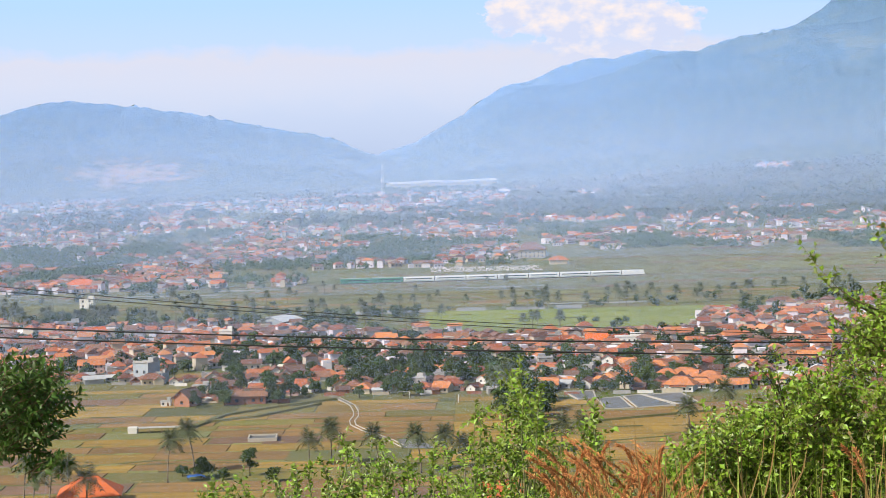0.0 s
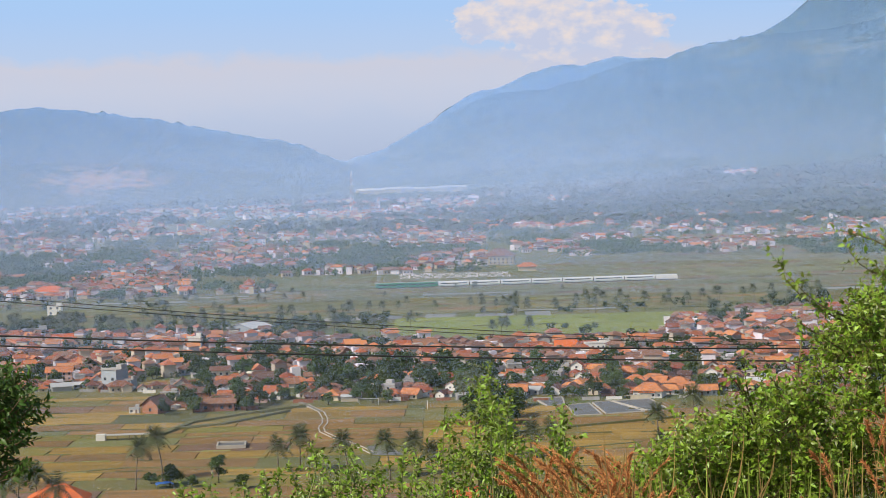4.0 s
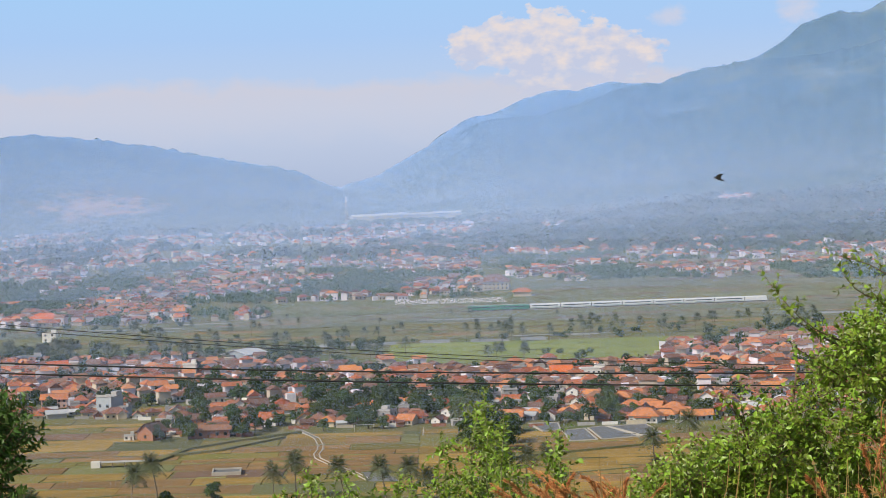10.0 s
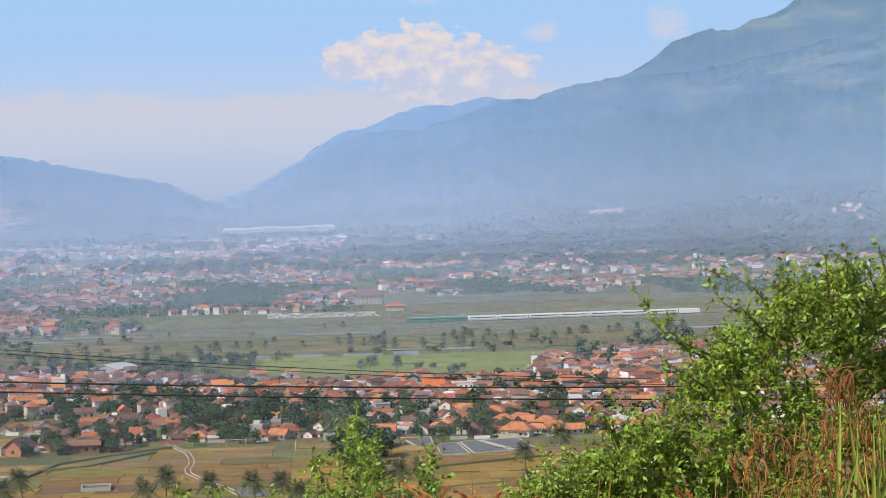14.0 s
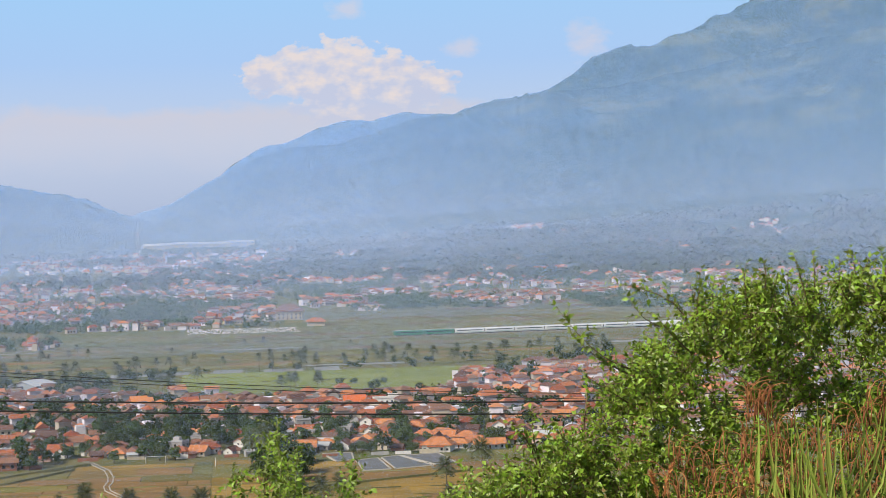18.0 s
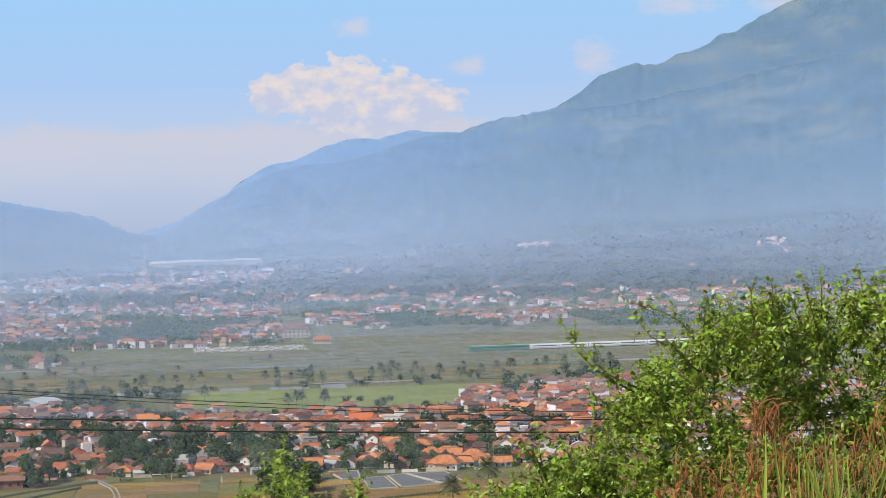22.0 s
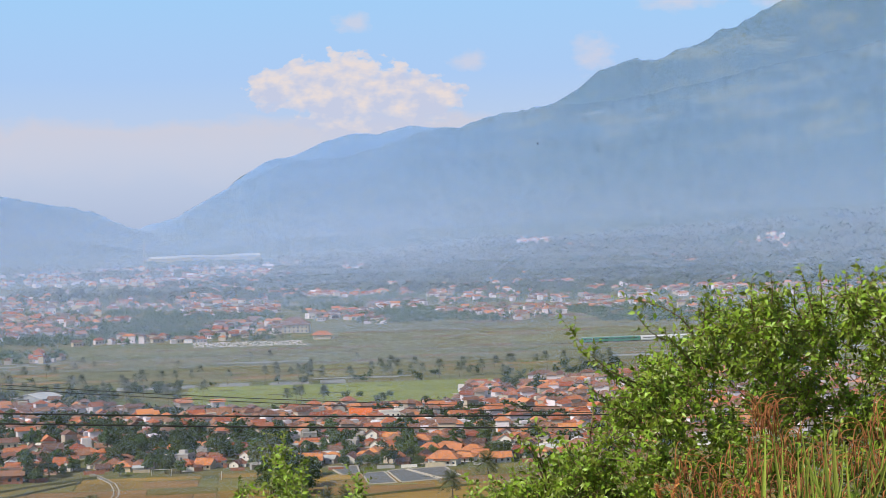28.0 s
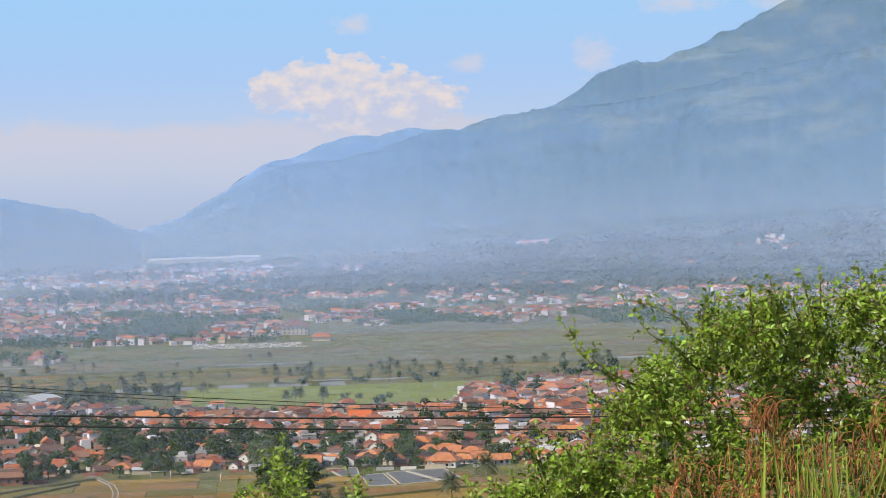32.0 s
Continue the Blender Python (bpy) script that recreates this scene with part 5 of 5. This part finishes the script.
def coach_mesh(name, L, w, z0, z1, material, nose=0.0):
    """A car body with a rounded roof; the nose end slopes by the given length."""
    prof = [(-w, z0), (-w, z1 - .55), (-w * .9, z1 - .25), (-w * .55, z1 - .05), (0, z1), (w * .55, z1 - .05), (w * .9, z1 - .25), (w, z1 - .55), (w, z0)]
    v = []
    for x, k in ((0, 0), (L, 1)):
        for yy, zz in prof:
            v.append((x - k * nose * max(0, (zz - z0) / (z1 - z0) - .3), yy, zz))
    n = len(prof)
    f = [(i, i + 1, n + i + 1, n + i) for i in range(n - 1)] + [tuple(range(n)), tuple(range(2 * n - 1, n - 1, -1)), (0, n, 2 * n - 1, n - 1)]
    return mesh(name, v, f, material)


def train():
    root = thing("train", "long passenger train of white and two green coaches behind a locomotive", "train")
    x = 0.0
    coaches = {}
    for i in range(10):
        loco = i == 9
        L = 15.2 if loco else 20.2
        col = TRAIN_GREEN if i < 2 else TRAIN_WHITE
        key = (i < 2, loco)
        if key not in coaches:
            coaches[key] = (coach_mesh("coach", L, 1.45, 1.75, 4.75, col, 1.2 if loco else 0), boxes("roof_panel", TRAIN_GREY, (.4, -.7, 4.72, L - .8, .7, 4.86)),
                            boxes("window_band", GLASS, (1.4, -1.49, 3.15, L - 1.4, -1.44, 3.75)), boxes("underframe", IRON, (2.5, -1.2, 1.45, L - 2.5, 1.2, 1.76)),
                            boxes("bogie", IRON, (-1.4, -1.1, 1.17, 1.4, 1.1, 1.74)), boxes("stripe", TRAIN_GREEN, (.3, -1.475, 2.05, L - .3, -1.44, 2.3)))
        body, roof, band, frame_, bogie, stripe = coaches[key]
        c = part("locomotive" if loco else "coach", body, root, "green coach" if i < 2 else "", pose(x, 0, 0))
        part("roof_panel", roof, c)
        if not loco:
            part("window_band", band, c)
            part("stripe", stripe, c)
        part("underframe", frame_, c)
        part("bogie", bogie, c, "", pose(3.1, 0, 0))
        part("bogie", bogie, c, "", pose(L - 3.1, 0, 0))
        if not loco:
            part("gangway", GANGWAY, c, "", pose(L, 0, 0))
        x += L + .7
    return root


GANGWAY = boxes("gangway", IRON, (0.002, -.6, 1.9, .7, .6, 4.1))
the_train = train()


# ---- overhead cables ----
def cable(y, a, b, c, r):
    pts = [(x, y, 97 + a * x * x + b * x + c) for x in np.linspace(-y * .42, y * .5, 40)]
    thing("cable", "black overhead cable sagging across the valley view", "cable", group="overhead cables", data=tubes("cable", CABLE, [(pts, r)], 6))


cable(30, .00160, -.03844, -3.2455, .013)
cable(30.4, .00115, -.04269, -3.458, .013)
cable(55, .00164, -.07596, -5.4266, .011)
cable(55.5, .00132, -.07824, -5.587, .011)


# ---- the hillside in front: shrubs, tree, grasses ----
def spot(az, el, r):
    """The place at a level distance r from the eye, in a direction given in degrees."""
    a = radians(az)
    return np.array([r * math.sin(a), r * math.cos(a), 97 + r * math.tan(radians(el))])


def leaves(name, at, along, size, material, rs, width=.5):
    """Folded pointed leaves of four triangles, at places, growing along directions."""
    n = len(at)
    d = along / np.linalg.norm(along, axis=1)[:, None]
    up = rs.normal(size=(n, 3)) * .6 + np.array([-.3, -.5, .8])
    s = np.cross(d, up)
    s /= np.linalg.norm(s, axis=1)[:, None]
    u = np.cross(s, d)
    L = size * (.6 + .7 * rs.rand(n))[:, None]
    w = L * width * (.8 + .4 * rs.rand(n))[:, None]
    droop = u * L * (-.12 - .25 * rs.rand(n))[:, None]
    mid = at + d * L * .45
    tip = at + d * L + droop
    p = np.stack([at, mid + s * w * .5 + u * w * .22, tip, mid - s * w * .5 + u * w * .22, mid], 1)
    k = np.arange(n)[:, None] * 5
    t = np.concatenate([k + np.array(q) for q in ((0, 1, 4), (1, 2, 4), (2, 3, 4), (3, 0, 4))])
    return indexed(name, p.reshape(-1, 3), t, material)


def shrub(label, shoots, leaf, leaf_material, stem_material, seed, step=.028, name="shrub", category="shrub", width=.5, twiggy=9):
    """A shrub of shoots (tip, foot, radius): curved stems with side twigs, and leaves along both."""
    rs = np.random.RandomState(seed)
    runs, at, along = [], [], []

    def clothe(pl, ln, start):
        pl = np.array(pl)
        m = max(3, int(ln * (1 - start) / step))
        g = np.linspace(start, 1, m) * (len(pl) - 1)
        i = np.minimum(g.astype(int), len(pl) - 2)
        d = np.diff(pl, axis=0)[i]
        at.append(pl[i] + d * (g - i)[:, None])
        d = d / np.linalg.norm(d, axis=1)[:, None]
        v = rs.normal(size=(m, 3))
        v -= d * (v * d).sum(1)[:, None]
        v /= np.linalg.norm(v, axis=1)[:, None]
        along.append(v + d * .7 + np.array([0, 0, -.15]))

    for tip, foot, r in shoots:
        tip, foot = np.array(tip), np.array(foot)
        L = np.linalg.norm(tip - foot)
        bow = rs.normal(size=3) * L * .07
        n = 6
        at_t = lambda t: foot + (tip - foot) * t + bow * math.sin(math.pi * t)
        pts = [at_t(t) for t in np.linspace(0, 1, n)]
        runs.append((pts, [r * (1 - .8 * i / (n - 1)) for i in range(n)]))
        clothe(pts, L, .12)
        for _ in range(int(min(L, 1.1) * twiggy) + 1):
            q = at_t(rs.uniform(.2, .95))
            d = rs.normal(size=3)
            d[2] = d[2] * .7 + .3
            e = q + d / np.linalg.norm(d) * rs.uniform(.08, .26) * min(1, L)
            tw = [q, (q + e) / 2 + np.array([0, 0, .012]), e]
            runs.append((tw, [r * .3, r * .22, r * .12]))
            clothe(tw, np.linalg.norm(e - q), 0)
    root = thing(name, label, category)
    tagged(part("branchwork", tubes("branchwork", stem_material, runs, 3), root), kind="stuff")
    part("foliage", leaves("foliage", np.concatenate(at), np.concatenate(along), leaf, leaf_material, rs, width), root)
    return root


fr = np.random.RandomState(77)
SIL = ((5.0, -10.4), (6.2, -9.6), (7.23, -8.9), (8.2, -8.3), (9.3, -7.75), (10.8, -7.45), (11.0, -6.7), (11.31, -6.1), (11.81, -5.45), (12.31, -4.95), (13.3, -4.75), (13.6, -4.0), (13.81, -3.4),
       (14.88, -3.3), (15.28, -2.95), (16.04, -3.45), (16.32, -4.0), (16.62, -3.55), (16.82, -2.95), (17.49, -3.0), (17.77, -3.5), (18.16, -2.75), (19.11, -2.85), (22, -2.6))
top_at = lambda az: float(np.interp(az, [p[0] for p in SIL], [p[1] for p in SIL]))
body = []
# rounded clumps of shoots, each spreading from its own centre, with darker gaps between them
for k in range(300):
    az = fr.uniform(5.6, 21.5)
    top = top_at(az)
    el = top - .45 - abs(fr.normal()) * .4 if k % 4 == 0 else fr.uniform(-12.4, top - .6)
    c = spot(az, el, 11.4 + 1.9 * fr.rand())
    size = fr.uniform(.16, .30)
    for _ in range(8):
        d = fr.normal(size=3) + np.array([-.25, -.55, .55])
        d /= np.linalg.norm(d)
        tip = c + d * size * fr.uniform(.7, 1.25)
        body.append((tip, c + fr.normal(size=3) * .05 - d * .05, .004))
for _ in range(420):
    az = fr.uniform(5.8, 21.5)
    c = spot(az, fr.uniform(-12.4, top_at(az) - .5), fr.uniform(13.3, 14.2))
    d = fr.normal(size=3) + np.array([0, 0, .6])
    body.append((c + d / np.linalg.norm(d) * .3, c, .005))
for tip, foot in (((9.76, -3.78), (11.9, -5.5)), ((10.0, -4.3), (11.7, -5.6)), ((11.12, -2.81), (13.6, -4.25)), ((11.7, -3.2), (13.4, -4.3)), ((10.33, -5.57), (11.9, -6.6)), ((12.6, -3.9), (13.6, -5.0)),
                  ((13.82, -2.70), (14.1, -4.4)), ((14.3, -2.9), (14.3, -4.2)), ((15.28, -2.30), (15.45, -3.9)), ((15.77, -2.2), (15.65, -3.7)), ((15.0, -2.75), (15.2, -4.0)), ((16.2, -2.7), (15.9, -3.9)),
                  ((16.64, -1.98), (17.1, -3.8)), ((17.21, -2.12), (17.2, -3.7)), ((16.5, -2.6), (17.0, -3.9)), ((18.27, -1.9), (18.15, -3.5)), ((18.0, -2.2), (18.2, -3.5)), ((18.9, -2.2), (18.5, -3.5)),
                  ((19.12, -2.0), (19.0, -3.4)), ((8.04, -6.95), (9.0, -8.6)), ((8.81, -6.61), (9.1, -8.4)), ((8.4, -7.1), (9.0, -8.2)), ((9.6, -7.1), (9.9, -8.3)), ((20.2, -1.9), (20, -3.4))):
    r = fr.uniform(11.3, 12.2)
    body.append((spot(*tip, r), spot(*foot, r + .2), .007))
# trunks down to the slope
for az in (10.5, 12.5, 14.2, 16, 18, 20):
    q = spot(az, -6.0, 12.4)
    body.append((q, np.array([q[0] + .1, q[1] + .2, ground_z(q[0], q[1] + .2) - .05]), .03))
shrub("tall bright green leafy shrub crowding the hillside", body, .042, LEAF_BUSH, TWIG, 5, .017, twiggy=12, width=.50)

mid = []
for az, el, drop in ((1.14, -6.7, 4.6), (1.0, -7.3, 3.6), (1.22, -7.9, 3.2), (.95, -8.4, 2.8), (1.3, -8.6, 2.6), (3.27, -7.96, 3.2), (3.15, -8.6, 2.6), (3.4, -9.0, 2.2), (-.18, -8.1, 2.9), (.2, -8.8, 2.4), (.56, -9.1, 2.2),
                     (1.75, -7.86, 2.8), (1.6, -8.7, 2.4), (2.01, -8.81, 2.2), (2.5, -9.2, 2), (-3.46, -8.99, 2.4), (-3.0, -9.3, 2), (-4.42, -8.96, 2.2), (-4.0, -9.3, 2), (-5.0, -9.5, 2), (-5.72, -9.7, 2), (-6.3, -9.9, 2),
                     (-2.27, -9.66, 2), (-1.53, -9.05, 2.2), (-1.2, -9.5, 2), (-.66, -9.8, 2), (-2.7, -9.6, 2), (-7.49, -9.93, 2), (-8.17, -10.07, 2), (.1, -9.5, 2), (2.2, -9.6, 2), (4.2, -9.9, 2), (-3.3, -9.8, 2), (1.0, -9.3, 2)):
    for k in range(2):
        r = fr.uniform(12.5, 15)
        o = fr.normal(size=2) * (.12 if k else 0)
        mid.append((spot(az + o[0], el - abs(o[1]), r), spot(az + fr.uniform(-.3, .3) + o[0], el - drop, r), .011 if drop > 3 else .008))
for _ in range(230):
    az = fr.uniform(-8.6, 6)
    el = fr.uniform(-12.5, -10.2)
    r = fr.uniform(12, 15)
    tip = spot(az, el, r)
    mid.append((tip, tip + np.array([fr.uniform(-.2, .2), fr.uniform(-.2, .2), -fr.uniform(.4, .9)]), .007))
for az in (-7, -4, -1, 1, 3.3, 5):
    q = spot(az, -11.0, 13.5)
    mid.append((q, np.array([q[0], q[1], ground_z(q[0], q[1]) - .05]), .02))
shrub("row of upright light green shrubs with pale stems", mid, .043, LEAF_BUSH, STEM, 6, .015, width=.50, twiggy=16)

side = []
for cx, cy, rx, ry, n in ((-14.2, -6.5, 1.5, .55, 80), (-13.3, -6.9, 1.0, .5, 45), (-14.6, -7.4, 1.3, .5, 55), (-12.7, -7.5, .75, .35, 28), (-13.4, -8.2, .9, .38, 36), (-14.8, -8.7, .9, .4, 26), (-12.9, -9.2, .5, .25, 12)):
    for _ in range(n):
        a, q = fr.uniform(0, 6.28), fr.rand() ** .6
        az, el = cx + rx * q * math.cos(a), cy + ry * q * math.sin(a)
        r = fr.uniform(14.1, 15.4)
        side.append((spot(az, el, r), spot(az - fr.uniform(.3, 1.0), el - fr.uniform(.2, .6), r + .1), .006))
for tip in ((-12.0, -7.3), (-12.4, -6.6), (-12.3, -8.4), (-13, -9.0), (-12.7, -9.3), (-14, -6.2)):
    side.append((spot(*tip, 14.8), spot(-15.8, -8.6, 14.8), .014))
q = spot(-16.2, -8.8, 14.8)
side.append((spot(-15.2, -8.0, 14.8), np.array([q[0], q[1], ground_z(q[0], q[1]) - .05]), .05))
shrub("dark glossy-leaved tree with spreading twigs beside the slope", side, .062, LEAF_TREE, TWIG, 7, .022, "tree", "tree", .42)


def blades(name, label, n, az, el, r, length, material, seed, lean=.5, w=.006):
    """Long bent grass blades growing from the slope."""
    rs = np.random.RandomState(seed)
    co, q = [], []
    for i in range(n):
        tip = spot(rs.uniform(*az), rs.uniform(*el), rs.uniform(*r))
        L = rs.uniform(*length)
        d = np.array([rs.normal() * lean, rs.normal() * lean * .6, 0])
        s = np.array([1, rs.normal() * .5, 0])
        s /= np.linalg.norm(s)
        k = 6
        for j in range(k):
            t = j / (k - 1)
            c = tip + np.array([0, 0, -L * (1 - t)]) - d * L * .5 * (1 - t) ** 2 * (1 if i % 3 else 2)
            ww = w * (1 - t ** 2) + .0006
            co += [c - s * ww, c + np.array([0, ww * .7, 0]), c + s * ww]
            if j:
                b = len(co) - 6
                q += [(b, b + 1, b + 4, b + 3), (b + 1, b + 2, b + 5, b + 4)]
    thing(name, label, "grass", kind="stuff", data=indexed(name, np.array(co), np.array(q), material))


blades("tall_grass", "long fresh green grass blades in front of the shrub", 60, (15.2, 19.9), (-9.2, -6.0), (8.2, 10.0), (.8, 1.3), BLADE, 61, .9, .014)
blades("tall_grass", "long fresh green grass blades in front of the shrub", 110, (6, 20), (-11.8, -9.6), (8.2, 10.5), (.5, .9), BLADE, 62, .5, .008)
blades("dry_grass", "dry straw-coloured grass stems among seed heads", 110, (2, 6.4), (-11.4, -9.6), (8.4, 10), (.4, .8), DRY_BLADE, 64, .8, .006)
blades("dry_grass", "dry straw-coloured grass stems", 120, (2, 20), (-11.5, -8.6), (8.5, 10.5), (.5, .9), DRY_BLADE, 63, .6, .005)


def plumes(label, n, az, el, r, seed, upright=.3, tall=(.4, .6), bend=(.14, .24)):
    """Rusty bottle-brush seed heads on thin stalks that arch over at the top."""
    rs = np.random.RandomState(seed)
    runs, at, along = [], [], []
    for _ in range(n):
        top = spot(rs.uniform(*az), rs.uniform(*el), rs.uniform(*r))
        d = np.array([-1.0 if rs.rand() < .72 else 1.0, rs.normal() * .5, 0]) * rs.uniform(.3, 1.1) * (.35 if rs.rand() < upright else 1)
        L, reach = rs.uniform(*tall), rs.uniform(*bend)
        pts = [top + d * reach * (1.6 * t * t) + np.array([0, 0, -L * (1 - t) + reach * (.9 * t - .75 * t ** 3)]) for t in np.linspace(0, 1, 12)]
        runs.append((pts, .0022))
        pl = np.array(pts)
        t = rs.uniform(.60, 1.0, 240) * 11
        i = np.minimum(t.astype(int), 10)
        g = np.diff(pl, axis=0)[i]
        at.append(pl[i] + g * (t - i)[:, None])
        along.append(rs.normal(size=(240, 3)) * .3 + g / np.linalg.norm(g, axis=1)[:, None] * .9)
    root = thing("fountain_grass", label, "grass", kind="stuff")
    part("stalk_tuft", tubes("stalk_tuft", DRY_BLADE, runs, 3), root)
    part("seed_plume", leaves("seed_plume", np.concatenate(at), np.concatenate(along), .024, PLUME, rs, .16), root)


plumes("rust-red bottle-brush seed heads arching over the slope", 70, (2.2, 6.2), (-11.2, -9.5), (8.4, 10.0), 71)
def tangle(label, n, az, el, r, length, seed):
    """Dry curled stems that rise and arch over every way."""
    rs = np.random.RandomState(seed)
    runs = []
    for _ in range(n):
        foot = spot(rs.uniform(*az), rs.uniform(*el), rs.uniform(*r))
        L, a = rs.uniform(*length), rs.uniform(0, 6.28)
        d = np.array([math.cos(a), math.sin(a) * .6, 0]) * rs.uniform(.2, .9)
        runs.append(([foot + np.array([0, 0, L]) * (1.5 * t - .9 * t * t) + d * L * t * t for t in np.linspace(0, 1, 6)], [.004, .004, .0035, .003, .0025, .001]))
    thing("dry_tangle", label, "dry grass", kind="stuff", data=tubes("dry_tangle", DRY_RED, runs, 3))


tangle("rust-red dry stems tangled before the shrub", 48, (15.2, 16.0), (-7.1, -6.4), (10.6, 10.9), (.10, .26), 72)
tangle("rust-red dry stems tangled before the shrub", 90, (18.5, 20.2), (-8.6, -6.3), (10.5, 10.9), (.12, .30), 74)
tangle("rust-red dry stems low on the slope", 420, (12.8, 20.2), (-11.0, -8.0), (10.0, 10.8), (.10, .28), 75)
tangle("rust-red dry stems low on the slope", 90, (15.0, 18.6), (-8.4, -7.2), (10.5, 10.9), (.10, .24), 76)
plumes("rust-red seed heads low on the slope", 26, (10, 20), (-11.5, -8.4), (8.6, 10.4), 73, .7)


# ---- birds ----
def bird(label, span):
    """A small dark bird: spindle body, forked tail, two swept wings that hinge at the body."""
    root = thing("bird", label, "bird")
    L = span * .5
    part("body", tubes("body", FEATHER, [([(-L * .5, 0, 0), (-L * .3, 0, 0), (0, 0, 0), (L * .25, 0, .004), (L * .4, 0, .004), (L * .5, 0, 0)],
                                         [.003, L * .07, L * .13, L * .11, L * .08, .002])], 8), root)
    part("tail", mesh("tail", [(-L * .42, -.006, 0), (-L * .42, .006, 0), (-L * .85, .03, 0), (-L * .68, 0, 0), (-L * .85, -.03, 0), (-L * .5, 0, .006)],
                      ((0, 5, 3, 4), (5, 1, 2, 3), (0, 4, 3), (1, 3, 2), (0, 3, 1)), FEATHER), root)
    wings = []
    for s in (1, -1):
        w = span * .5
        v = [(L * .28, 0, 0), (L * .34, s * w * .4, .01), (L * .05, s * w * .8, .005), (-L * .28, s * w, 0), (-L * .05, s * w * .6, 0), (-L * .12, s * w * .2, 0), (-L * .15, 0, 0)]
        n = len(v)
        v += [(x, y, z - .006) for x, y, z in v]
        f = [tuple(range(n)), tuple(range(2 * n - 1, n - 1, -1))] + [(i, (i + 1) % n, n + (i + 1) % n, n + i) for i in range(n)]
        wings.append(part("wing", mesh("wing", v, f, FEATHER), root))
    return root, wings


FEATHER = surface("dark_feathers", (0.030, 0.030, 0.035), (0.06, 0.055, 0.05), 20.0, 90.0, rough=0.6)
near_bird, near_wings = bird("small dark swallow crossing close before the mountain", .32)
high_bird, high_wings = bird("small dark bird high over the valley", .34)


# ---- what moves ----
def fly(root, wings, rows, beat):
    """A bird's way, heading along it, its wings beating between the first and last of the rows seen."""
    keyed = []
    for i, (t, *p) in enumerate(rows):
        a, b = Vector(rows[max(i - 1, 0)][1:]), Vector(rows[min(i + 1, len(rows) - 1)][1:])
        d = (b - a).normalized()
        keyed.append((t, pose(*p, 0, -math.degrees(math.asin(d.z)), math.degrees(math.atan2(d.y, d.x)))))
    walk(root, keyed)
    t0, t1 = rows[1][0], rows[-2][0]
    n = int((t1 - t0) / beat)
    for w, s in zip(wings, (1, -1)):
        flap = [(0, pose(0, 0, 0, 10 * s, 0, 0))] + [(t0 + i * beat, pose(0, 0, 0, s * (38 if i % 2 else -22), 0, 0)) for i in range(n)] + [(32, pose(0, 0, 0, 10 * s, 0, 0))]
        walk(w, flap)


def motions():
    rows = []
    for t, x in ((0, -92.5), (3, -60.0), (6, -26.8), (9, 4.9), (13, 48.2), (16, 81.8), (19, 116.0), (23, 164.0), (28, 230.4), (32, 288.0)):
        p = TRACK_A + TRACK * ((x - TRACK_A.x) / TRACK.x)
        rows.append((t, pose(p.x, p.y, -.6, 0, 0, HEADING)))
    walk(the_train, rows)
    fly(near_bird, near_wings, ((0, 76, 24, 94), (9.5, 8.0, 28.0, 95.9), (9.7, 6.4, 28.3, 96.2), (9.9, 4.9, 28.6, 96.5), (10.1, 3.6, 28.8, 97.0), (10.2, 3.1, 28.8, 97.4), (10.3, 2.4, 28.9, 97.7),
                                (10.4, 1.6, 28.9, 97.8), (10.5, .7, 29.0, 97.6), (10.6, .1, 29.0, 97.3), (10.8, -1.9, 29.0, 96.6), (11.0, -4.2, 28.7, 94.95), (11.2, -6.6, 28.4, 93.8), (12.2, -16, 28, 90.5), (32, -150, 20, 110)), .1)
    fly(high_bird, high_wings, ((0, 240, 100, 80), (27.5, 20, 108, 99), (28.6, 14.2, 108.9, 102.5), (29.0, 12.5, 109.1, 103.7), (29.4, 9.3, 109.4, 104.0), (29.6, 7.0, 109.6, 103.9), (29.8, 4.9, 109.6, 104.5),
                                (30.0, 3.7, 109.6, 105.9), (30.2, 2.4, 109.5, 107.3), (30.6, -.7, 109.5, 107.9), (30.8, -2.9, 109.5, 107.5), (31.4, -12, 109, 107), (32, -26, 108, 108)), .1)


motions()
